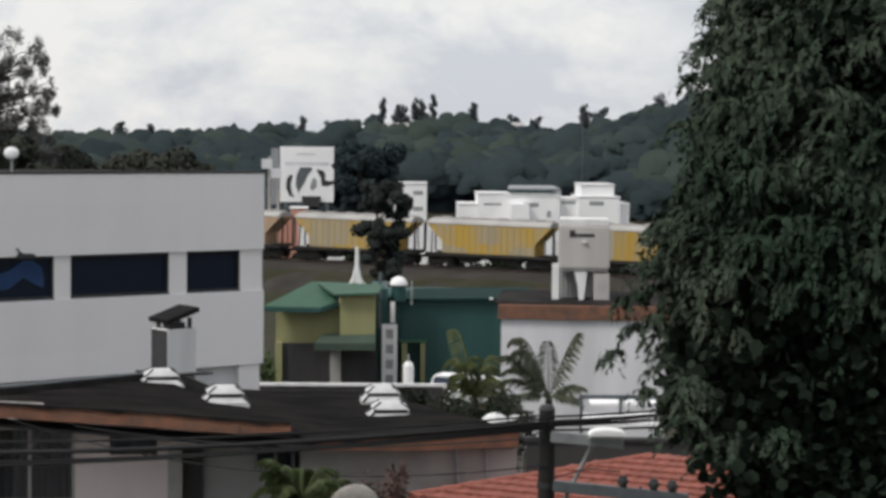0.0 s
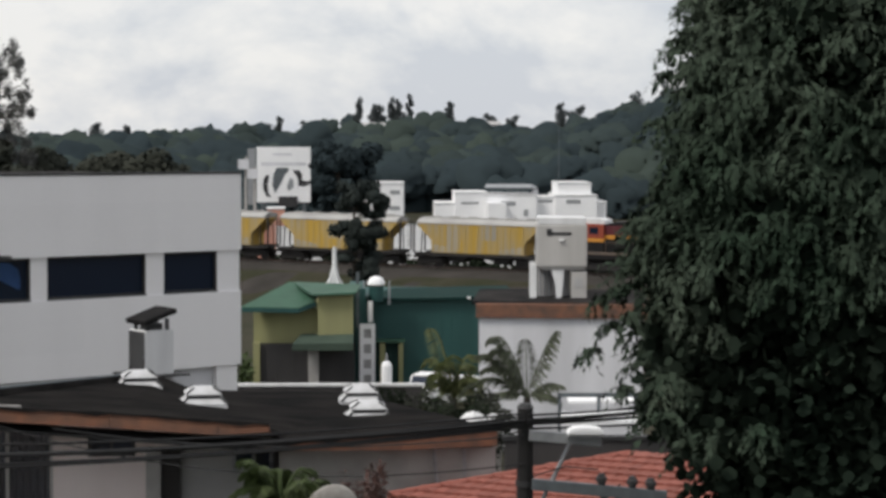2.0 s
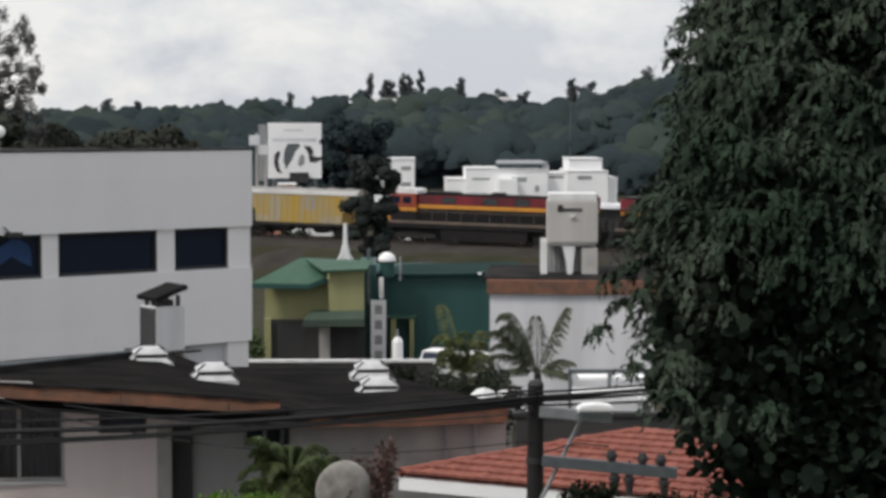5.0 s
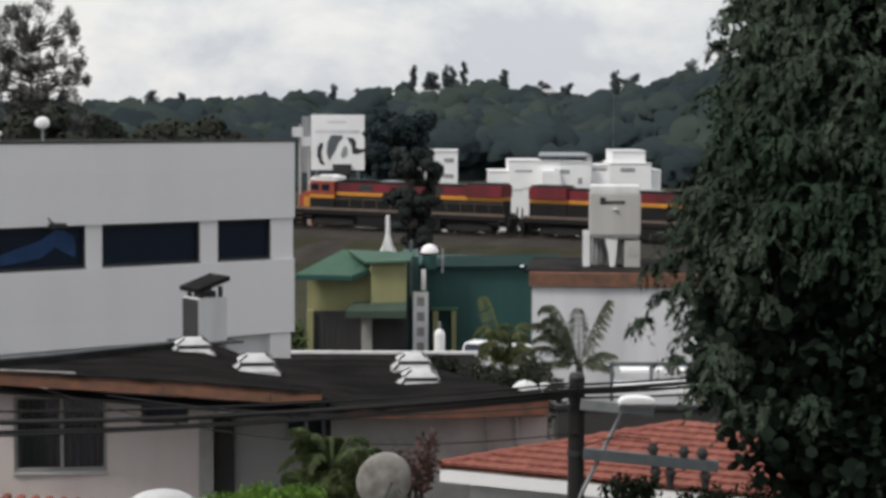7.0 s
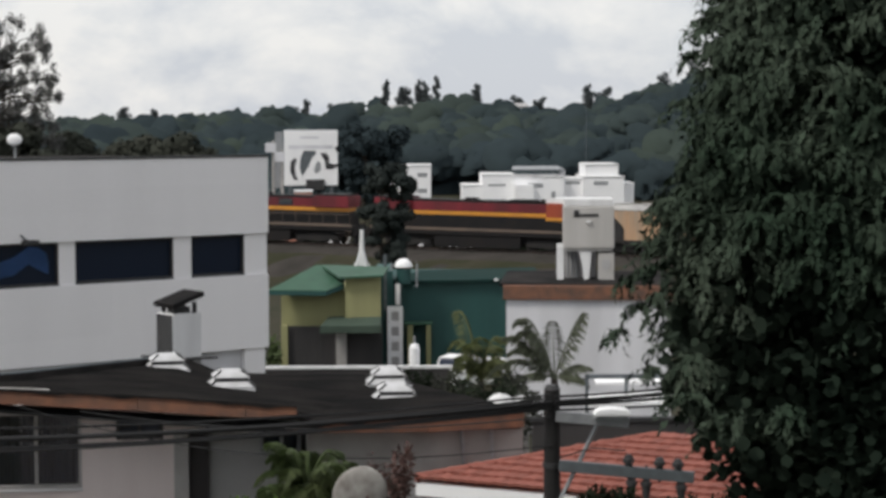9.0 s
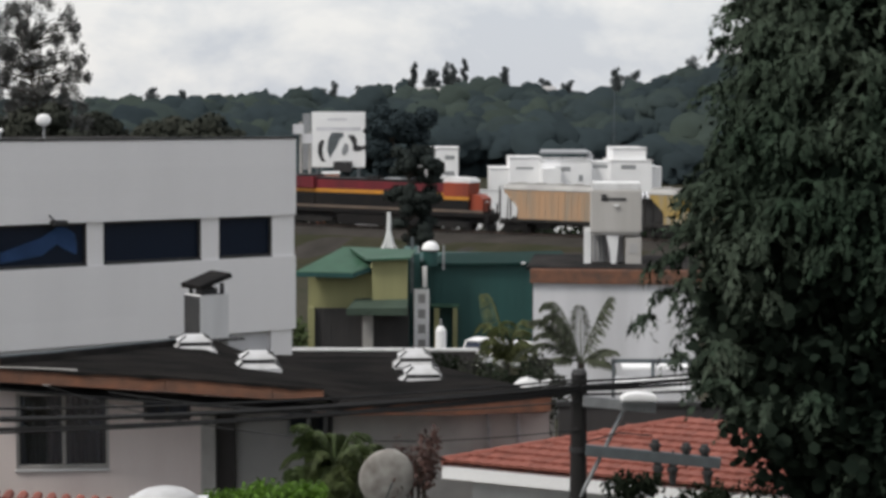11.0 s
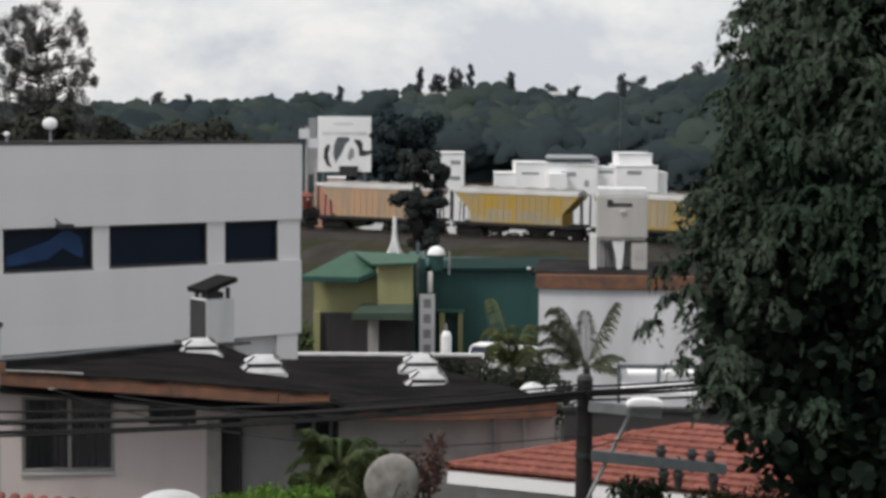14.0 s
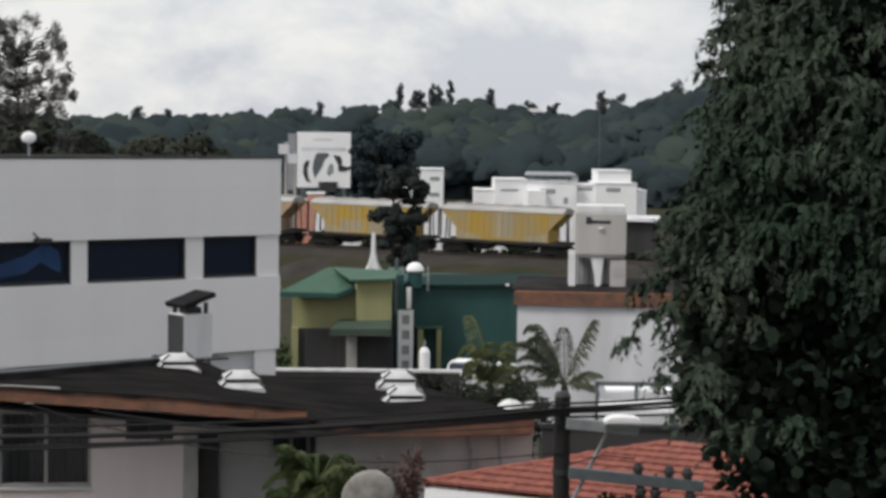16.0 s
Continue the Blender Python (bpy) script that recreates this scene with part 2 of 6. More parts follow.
def tube(points, radii, sides=8, bm=None, caps=True):
    """A round rod along points, with a radius at each."""
    bm = bm or bmesh.new()
    rings = []
    pts = [Vector(p) for p in points]
    for i, p in enumerate(pts):
        d = (pts[min(i + 1, len(pts) - 1)] - pts[max(i - 1, 0)]).normalized()
        a = d.orthogonal().normalized()
        b = d.cross(a)
        rings.append([bm.verts.new(p + radii[i] * (math.cos(k * math.tau / sides) * a + math.sin(k * math.tau / sides) * b)) for k in range(sides)])
    for i in range(len(rings) - 1):
        # turn the next ring to meet this one
        off = min(range(sides), key=lambda o: sum((rings[i][k].co - pts[i] - rings[i + 1][(k + o) % sides].co + pts[i + 1]).length for k in range(sides)))
        rings[i + 1] = rings[i + 1][off:] + rings[i + 1][:off]
        for k in range(sides):
            bm.faces.new((rings[i][k], rings[i][(k + 1) % sides], rings[i + 1][(k + 1) % sides], rings[i + 1][k]))
    if caps:
        bm.faces.new(rings[0][::-1])
        bm.faces.new(rings[-1])
    return bm


def prism(poly, y0, y1, bm=None):
    """A polygon in the x-z plane, drawn out from y0 to y1."""
    bm = bm or bmesh.new()
    a = [bm.verts.new((x, y0, z)) for x, z in poly]
    b = [bm.verts.new((x, y1, z)) for x, z in poly]
    n = len(poly)
    bm.faces.new(a)
    bm.faces.new(b[::-1])
    for i in range(n):
        bm.faces.new((a[i], b[i], b[(i + 1) % n], a[(i + 1) % n]))
    bmesh.ops.recalc_face_normals(bm, faces=bm.faces)
    return bm


def slab(corners, thick):
    """A sheet with the given top corners, thick metres deep."""
    bm = bmesh.new()
    a = [bm.verts.new(c) for c in corners]
    b = [bm.verts.new((c[0], c[1], c[2] - thick)) for c in corners]
    n = len(corners)
    bm.faces.new(a)
    bm.faces.new(b[::-1])
    for i in range(n):
        bm.faces.new((a[i], b[i], b[(i + 1) % n], a[(i + 1) % n]))
    bmesh.ops.recalc_face_normals(bm, faces=bm.faces)
    return bm


FINGER = np.array([(0, -0.5), (0.1, -0.2), (0.24, 0.14), (0.06, 0.08), (0, 0.62), (-0.06, 0.08), (-0.24, 0.14), (-0.1, -0.2)])
BLADE = np.array([(0, -0.5), (0.2, 0.0), (0, 0.5), (-0.2, 0.0)])
CLUMP = np.array([(0, -0.5), (0.42, -0.25), (0.38, 0.3), (0.0, 0.5), (-0.45, 0.2), (-0.35, -0.35)])


def leaves(name, pts, size, material, parent, rng, outline=BLADE, droop=0.3, label="", spread=1.0, outward=None, ragged=0.55, along=None):
    """A crown of loose leaves at pts, turned at random, tips hanging by droop."""
    pts = np.asarray(pts)
    n, k = len(pts), len(outline)
    if outward is None:
        nrm = rng.normal(size=(n, 3)) * spread + np.array([0, 0, 0.6])
    else:
        # soft crowns: leaves lie along the skin of their clump and are shaded along its outward direction
        nrm = -(outward + rng.normal(size=(n, 3)) * ragged)
    nrm /= np.linalg.norm(nrm, axis=1, keepdims=True)
    tip = rng.normal(size=(n, 3)) + np.array([0, 0, -2.0 * droop])
    if along is not None:
        tip = along + 0.25 * rng.normal(size=(n, 3))
    tip -= (tip * nrm).sum(1, keepdims=True) * nrm
    tip /= np.linalg.norm(tip, axis=1, keepdims=True)
    side = np.cross(nrm, tip)
    s = size * rng.uniform(0.65, 1.3, size=(n, 1, 1))
    v = pts[:, None, :] + s * (outline[None, :, 0:1] * side[:, None, :] + outline[None, :, 1:2] * tip[:, None, :])
    me = bpy.data.meshes.new(name)
    me.vertices.add(n * k)
    me.vertices.foreach_set("co", v.reshape(-1).astype(np.float32))
    me.loops.add(n * k)
    me.loops.foreach_set("vertex_index", np.arange(n * k, dtype=np.int32))
    me.polygons.add(n)
    me.polygons.foreach_set("loop_start", np.arange(0, n * k, k, dtype=np.int32))
    me.update(calc_edges=True)
    if outward is not None:
        o = outward - nrm * (0.28 / ragged)
        o /= np.linalg.norm(o, axis=1, keepdims=True)
        me.normals_split_custom_set_from_vertices(np.repeat(o, k, axis=0).tolist())
    me.materials.append(material)
    ob = new(name, me)
    ob.parent = parent
    return tagged(ob, label)


def ball_points(rng, centre, radii, n, shell=0.55):
    """Points in an ellipsoid, denser towards its skin."""
    d = rng.normal(size=(n, 3))
    d /= np.linalg.norm(d, axis=1, keepdims=True)
    r = rng.uniform(shell, 1.0, size=(n, 1)) ** 0.7
    return np.array(centre) + d * r * np.array(radii)


# ---------------------------------------------------------------- ground and hills
def smooth(a, b, x):
    t = min(1.0, max(0.0, (x - a) / (b - a)))
    return t * t * (3 - 2 * t)


def ground_z(x, y):
    z = 0.0 - 6.2 * smooth(48, 95, y)
    z += 3.0 * smooth(200, 290, y - 0.2 * x)
    u = x / max(y, 1.0)
    ridge = 6.4 + 190 * max(0.0, u - 0.092) - 0.6 * smooth(0.0, 0.04, -u) - 4.2 * smooth(0.06, 0.13, -u) - 1.1 * smooth(0.035, 0.07, u) + 1.5 * math.sin(u * 31)
    z += ridge * smooth(290, 720, y) * 1.15
    z -= 30 * smooth(900, 2600, y)
    z += 0.8 * noise.noise((x / 60, y / 60, 0)) * smooth(250, 500, y)
    return z


def make_ground():
    ys = [-80, -40, 0, 20, 30, 40] + [50 + 6 * i for i in range(40)] + [300 + 18 * i for i in range(45)] + [1150, 1300, 1600, 2000, 2600, 3400, 4600]
    us = np.concatenate([np.linspace(-1.2, -0.35, 8), np.linspace(-0.3, 0.3, 61), np.linspace(0.35, 1.2, 8)])
    bm = bmesh.new()
    grid = []
    for y in ys:
        w = max(y, 0) + 160
        grid.append([bm.verts.new((u * w, y, ground_z(u * w, y))) for u in us])
    for i in range(len(ys) - 1):
        for j in range(len(us) - 1):
            bm.faces.new((grid[i][j], grid[i][j + 1], grid[i + 1][j + 1], grid[i + 1][j]))
    for f in bm.faces:
        f.smooth = True
    g = part("ground", bm, M["grass"])
    return tagged(g, "rough dark grass over sloping ground and hills", "ground", kind="structure")


make_ground()

# the railway: a straight line, dropping slightly towards the camera's right
TRACK_AT, TRACK_TURN, GRADE, SPEED = (0.0, 187.0, -3.22), 22.0, 0.0146, 6.303


def on_track(s, lift=0.0):
    a = radians(TRACK_TURN)
    return pose(TRACK_AT[0] + s * math.cos(a), TRACK_AT[1] - s * math.sin(a), TRACK_AT[2] - GRADE * s + lift, 0, math.degrees(math.atan(GRADE)), -TRACK_TURN)


def make_track():
    line = new("railway_embankment")
    line.matrix_world = on_track(0)
    tagged(line, "grey ballast railway bank with grassy foot", "embankment", kind="structure")
    bm = bmesh.new()
    rng = random.Random(4)
    prof = [(-14, -5.5), (-9, -3.4), (-6.5, -2.0), (-3.6, -0.5), (-2.2, -0.22), (2.2, -0.22), (3.6, -0.5), (8, -2.6), (14, -5.0)]
    rows = [[bm.verts.new((x, y + rng.uniform(-.2, .2), z + rng.uniform(-.06, .06) + (0 if abs(y) < 5 else rng.uniform(-.3, .3)))) for y, z in prof] for x in range(-260, 180, 4)]
    for a, b in zip(rows, rows[1:]):
        for k in range(len(prof) - 1):
            bm.faces.new((a[k], b[k], b[k + 1], a[k + 1]))
    part("ballast_bed", bm, M["ballast"], line)
    bank = bmesh.new()
    rows = [[bank.verts.new((x + rng.uniform(-.8, .8), y + rng.uniform(-.4, .4), z + rng.uniform(-.12, .16))) for y, z in ((-16, -6.3), (-11, -4.1), (-8, -2.75), (-5.4, -1.35), (-4.4, -0.82))] for x in range(-260, 180, 3)]
    for a, b in zip(rows, rows[1:]):
        for k in range(4):
            bank.faces.new((a[k], b[k], b[k + 1], a[k + 1]))
    part("grass_bank", bank, M["grass"], line, "dark rough grass on the bank")
    for y in (-0.75, 0.75):
        part("rail", box(-260, 176, y - 0.035, y + 0.035, -0.16, 0.0), M["rail"], line, "rusty steel rail")
    sl = part("sleeper", box(-0.12, 0.12, -1.3, 1.3, -0.25, -0.14), M["sleeper"], line)
    for i in range(-50, 50):
        again(sl, pose(0.62 * i + 0.3, 0, 0))


make_track()


# ---------------------------------------------------------------- white office building
def window_set(parent, x0, x1, z0, z1, y, depth=0.14, bars=(), frame_m="dark", pane_m="glass", rows=()):
    """A window in a wall whose face is at y (the street side is -y): frame bars and panes, set back."""
    w = 0.06
    fr = bmesh.new()
    for a in ((x0, x1, z0, z0 + w), (x0, x1, z1 - w, z1), (x0, x0 + w, z0 + w, z1 - w), (x1 - w, x1, z0 + w, z1 - w)):
        box(a[0], a[1], y - 0.02, y + depth, a[2], a[3], bm=fr)
    for b in bars:
        box(b - 0.03, b + 0.03, y, y + depth - 0.02, z0 + w, z1 - w, bm=fr)
    for r in rows:
        box(x0 + w, x1 - w, y + 0.01, y + depth - 0.03, r - 0.025, r + 0.025, bm=fr)
    win = part("window", fr, M[frame_m], parent)
    edges = [x0 + w] + list(bars) + [x1 - w]
    for a, b in zip(edges, edges[1:]):
        part("pane", box(a, b, y + depth * 0.6, y + depth * 0.6 + 0.012, z0 + w, z1 - w), M[pane_m], win)
    return win


def make_office():
    b = thing("office_building", pose(-4.59, 72, 0, 0, 0, 37.2), "white panel-clad office block with a band of dark windows", "building")
    W = 32
    # walls: dark core behind the window band, solid white elsewhere
    part("core", box(-W + 0.1, -0.25, 0.35, 13, -5, 7.0), M["grey"], b, "grey inner wall")
    part("end_wall", box(-0.24, -0.02, 0.12, 13, -5, 7.0), M["white_wall"], b)
    for z0, z1 in ((4.47, 5.35), (5.352, 6.24), (6.242, 7.2)):
        for i in range(5):
            x1 = -i * 6.4
            part("panel", box(x1 - 6.399, x1 - 0.001, -0.12, 0.3, z0, z1, 0.002), M["white_wall"], b)
    for z0, z1 in ((0.34, 1.2), (1.202, 2.1), (2.102, 3.0)):
        for i in range(5):
            x1 = -i * 6.4
            part("panel", box(x1 - 6.399, x1 - 0.001, -0.1, 0.3, z0, z1, 0.002), M["white_wall"], b)
    part("roof_edge", box(-W, 0.02, -0.16, 0.4, 7.2, 7.28), M["dark"], b, "dark metal coping")
    part("roof", box(-W, 0.0, 0.4, 13, 7.0, 7.1), M["black_roof"], b)
    # window band with white piers
    holes = [(-3.16, -0.95), (-7.7, -3.88), (-11.57, -8.32), (-15.5, -12.3), (-19.8, -16.4), (-24, -20.6), (-28, -24.6)]
    edge = 0.0
    for x0, x1 in holes:
        part("pier", box(x1, edge, 0.0, 0.3, 3.0, 4.47, 0.01), M["white_wall"], b)
        win = window_set(b, x0, x1, 3.04, 4.44, 0.06, 0.2)
        part("sill", box(x0, x1, -0.06, 0.06, 3.0, 3.035), M["dark"], win)
        edge = x0
    part("pier", box(-W, edge, 0.0, 0.3, 3.0, 4.47, 0.01), M["white_wall"], b)
    # blue sheet at the pane standing for a reflected awning, peaked at one point
    bm = bmesh.new()
    rng = random.Random(3)
    top = [(-11.4, 3.55), (-10.6, 3.8), (-9.9, 4.0), (-9.35, 4.33), (-9.0, 4.3), (-8.7, 4.1), (-8.62, 3.8)]
    low = [(-11.4, 3.2), (-10.6, 3.3), (-9.9, 3.4), (-9.35, 3.75), (-9.0, 3.55), (-8.7, 3.42), (-8.62, 3.4)]
    a = [bm.verts.new((x, 0.15 + rng.uniform(0, 0.02), z)) for x, z in top]
    c = [bm.verts.new((x, 0.15 + rng.uniform(0, 0.02), z)) for x, z in low]
    for i in range(len(a) - 1):
        bm.faces.new((a[i], a[i + 1], c[i + 1], c[i]))
    bmesh.ops.solidify(bm, geom=bm.faces[:], thickness=0.01)
    part("sunblind", bm, M["blue"], b, "creased blue sheet in place of a reflected blue awning")
    # recessed base with a corner pier
    part("base_pier", box(-1.0, -0.15, -0.02, 0.3, -5, 0.34), M["white_wall"], b)
    part("base_pier", box(-4.3, -3.7, -0.02, 0.3, -5, 0.34), M["white_wall"], b)
    part("base_wall", box(-3.7, -1.0, 0.2, 0.34, -5, 0.34), M["dirty_white"], b)
    part("base_wall", box(-W, -4.3, 0.1, 0.34, -5, 0.34), M["dirty_white"], b)
    # floodlight on the ledge
    fl = part("floodlight", box(-9.75, -9.25, -0.5, -0.14, 4.42, 4.58, 0.03), M["dark"], b, "dark floodlight on a bracket")
    part("bracket", tube([(-9.75, -0.1, 4.75), (-9.7, -0.3, 4.62), (-9.5, -0.35, 4.5)], [0.03] * 3), M["dark"], fl)


make_office()


def make_roof_dish(x, y, z, r):
    d = thing("antenna_dish", pose(x, y, z), "small white antenna dish on a thin mast", "antenna")
    bm = bmesh.new()
    bmesh.ops.create_uvsphere(bm, u_segments=20, v_segments=10, radius=r)
    for v in bm.verts:
        v.co.y *= 0.35
        v.co.z *= 0.82
    part("dish", bm, M["white_far"], d)
    part("mast", tube([(0, r * 0.3, 0), (0, r * 0.3, 7.1 - z)], [0.04, 0.05]), M["metal"], d)


# ---------------------------------------------------------------- low house with the black roof
def make_house():
    h = thing("low_house", pose(0, 0, 0), "beige rendered low house with black felt roof and orange fascia", "house")
    # rooms stand square to a front that runs slightly away to the right

    def at(x, y):
        return pose(x, y, 0, 0, 0, 6)
    front = new("front_wall")
    front.parent = h
    front.matrix_basis = at(-8.0, 35.75)
    # wall pieces round the window opening and doorway
    for x0, x1, z0, z1 in ((-0.6, 0.7, -0.4, 3.3), (0.7, 2.36, -0.4, 1.86), (0.7, 2.36, 3.25, 3.3), (2.36, 2.98, -0.4, 3.3), (2.98, 3.83, -0.4, 2.72), (2.98, 3.83, 3.2, 3.3), (3.83, 4.28, -0.4, 3.3), (4.28, 4.66, 2.85, 3.3)):
        part("wall", box(x0, x1, 0.0, 0.2, z0, z1), M["beige"], front)
    window_set(front, 0.7, 2.36, 1.86, 3.25, 0.05, 0.14, bars=(1.55,), frame_m="concrete", pane_m="pane")
    window_set(front, 2.98, 3.83, 2.72, 3.2, 0.05, 0.12, bars=(3.4,), frame_m="dark")
    for x0, x1 in ((0.72, 1.54), (1.56, 2.34)):
        bm = bmesh.new()
        top = [bm.verts.new((x0 + (x1 - x0) * i / 20, 0.3 + 0.03 * math.sin(i * 1.9), 3.2)) for i in range(21)]
        low = [bm.verts.new((x0 + (x1 - x0) * i / 20, 0.3 + 0.04 * math.sin(i * 1.9 + 0.3), 1.8)) for i in range(21)]
        for i in range(20):
            bm.faces.new((top[i], top[i + 1], low[i + 1], low[i]))
        part("curtain", bm, M["curtain"], front, "grey gathered curtain")
    part("sill", box(0.68, 2.38, -0.04, 0.05, 1.81, 1.86, 0.01), M["sill_pale"], front, "pale window sill")
    part("pilaster", box(4.02, 4.28, -0.06, -0.002, -0.4, 2.8, 0.01), M["concrete"], front, "pale pilaster")
    # door sheet coloured dark for the deep shade of the doorway
    part("door", box(4.3, 4.64, 0.3, 0.35, -0.4, 2.85), M["dark_open"], front, "door with the doorway's deep shade in its dark colour")
    for x0, x1, z0, z1 in ((4.66, 5.6, -0.4, 2.95), (5.6, 6.35, -0.4, 2.3), (5.6, 6.35, 2.85, 2.95)):
        part("wall", box(x0, x1, 0.5, 0.7, z0, z1), M["grey"], front, "grey rendered wall")
    window_set(front, 5.6, 6.35, 2.32, 2.85, 0.55, 0.12, bars=(6.0,), frame_m="metal")
    part("wall", box(6.4, 10.35, -0.62, -0.42, -0.4, 2.9), M["concrete"], front, "pale grey rendered wall")
    part("downpipe", tube([(9.2, -0.68, 2.9), (9.25, -0.68, 2.3), (9.25, -0.68, -0.4)], [0.035] * 3, 8), M["metal"], front, "pale downpipe")
    part("downpipe", tube([(9.75, -0.68, 2.9), (9.78, -0.68, 2.3), (9.78, -0.68, -0.4)], [0.035] * 3, 8), M["metal"], front, "pale downpipe")
    part("room", box(-0.5, 10, 0.8, 9, -0.4, 2.3), M["grey"], front)
    # dark sheet added behind the curtains in place of the room's shade
    part("back_wall", box(0.3, 4.2, 0.74, 0.78, 1.2, 3.28), M["dark"], front)
    return h


def make_house_roof():
    r = thing("felt_roof", pose(0, 0, 0), "black felted low roof with weathered orange edge boards", "roof")
    front = [(-8.1, 35.2, 3.76), (-4.5, 35.05, 3.54), (-1.75, 34.9, 3.4), (-1.5, 35.1, 3.18), (2.35, 36.0, 3.24)]
    back = [(-6.3, 46.0, 3.0), (-4.85, 47.0, 2.88), (-4.2, 49.0, 2.3), (-0.3, 50.0, 2.12), (1.0, 42.0, 2.8)]
    bm = bmesh.new()
    rng = random.Random(8)
    grid = [[bm.verts.new(Vector(f).lerp(Vector(b), k / 10) + Vector((0, 0, rng.uniform(-0.015, 0.015) if 0 < k < 10 else 0))) for k in range(11)] for f, b in zip(front, back)]
    for p, q in zip(grid, grid[1:]):
        for k in range(10):
            bm.faces.new((p[k], q[k], q[k + 1], p[k + 1]))
    bmesh.ops.solidify(bm, geom=bm.faces[:], thickness=0.12)
    part("roof_sheet", bm, M["black_roof"], r)

    def board(a, b, ta, tb, depth=0.06):
        bm = bmesh.new()
        n = (Vector(b) - Vector(a)).cross(Vector((0, 0, 1))).normalized() * depth
        v = []
        for p, hgt in ((Vector(a), ta), (Vector(b), tb)):
            v += [bm.verts.new(p), bm.verts.new(p - Vector((0, 0, hgt))), bm.verts.new(p - Vector((0, 0, hgt)) + n), bm.verts.new(p + n)]
        for k in range(4):
            bm.faces.new((v[k], v[(k + 1) % 4], v[4 + (k + 1) % 4], v[4 + k]))
        bm.faces.new(v[:4])
        bm.faces.new(v[4:])
        bmesh.ops.recalc_face_normals(bm, faces=bm.faces)
        return bm
    part("fascia", board((-8.1, 35.18, 3.83), (-4.5, 35.03, 3.66), 0.24, 0.25), M["orange"], r, "weathered orange fascia board")
    part("fascia", board((-4.49, 35.03, 3.66), (-2.6, 34.93, 3.54), 0.25, 0.25), M["orange"], r, "weathered orange fascia board")
    part("fascia", board((-2.59, 34.93, 3.54), (-1.7, 34.88, 3.48), 0.25, 0.13), M["orange"], r, "weathered orange fascia board")
    part("fascia", board((-1.9, 34.85, 3.12), (0.6, 35.55, 3.2), 0.1, 0.28), M["orange"], r, "weathered orange fascia board")
    part("fascia", board((0.61, 35.55, 3.2), (2.35, 35.98, 3.26), 0.28, 0.33), M["orange"], r, "weathered orange fascia board")
    edge = [(-7.9, 36.5, 3.80), (-7.2, 38.6, 3.63), (-6.4, 41.8, 3.38), (-5.1, 46.5, 3.02)]
    for p, q in zip(edge, edge[1:]):
        part("upstand", board(p, q, 0.6, 0.6, 0.04), M["black_roof"], r, "black felt upstand")
    # felt lapped raggedly over the edge boards
    for p, q in (((-8.1, 35.1, 3.845), (-4.5, 34.95, 3.675)), ((-4.5, 34.95, 3.675), (-1.7, 34.8, 3.495)), ((-1.9, 34.78, 3.135), (0.6, 35.47, 3.215)), ((0.6, 35.47, 3.215), (2.35, 35.9, 3.275))):
        p, q = Vector(p), Vector(q)
        n = int((q - p).length / 0.24)
        lap = bmesh.new()
        top = [p.lerp(q, i / n) for i in range(n + 1)]
        a = [lap.verts.new(v + Vector((0, 0, rng.uniform(0.0, 0.02)))) for v in top]
        c = [lap.verts.new(v - Vector((0, 0.01, 0.02 + 0.05 * rng.random() ** 2))) for v in top]
        d = [lap.verts.new(v + Vector((0, 0.1, -0.06))) for v in top]
        for i in range(n):
            lap.faces.new((a[i], a[i + 1], c[i + 1], c[i]))
            lap.faces.new((a[i + 1], a[i], d[i], d[i + 1]))
        bmesh.ops.solidify(lap, geom=lap.faces[:], thickness=0.008)
        part("felt_lap", lap, M["black_roof"], r, "ragged black felt edge")
    # the soffit's dark colour also stands for the shade under the eaves
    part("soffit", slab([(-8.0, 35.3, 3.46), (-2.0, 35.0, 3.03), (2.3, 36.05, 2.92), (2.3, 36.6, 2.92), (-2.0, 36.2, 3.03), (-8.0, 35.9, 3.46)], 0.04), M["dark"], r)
    part("flashing", tube([(x, y, z + 0.01) for x, y, z in edge], [0.03] * 4, 6), M["steel"], r, "grey metal edge flashing")
    part("flashing", tube([(-7.8, 35.7, 3.74), (-6.9, 35.8, 3.7), (-6.2, 35.9, 3.66)], [0.025] * 3, 6), M["concrete"], r, "grey metal edge flashing")


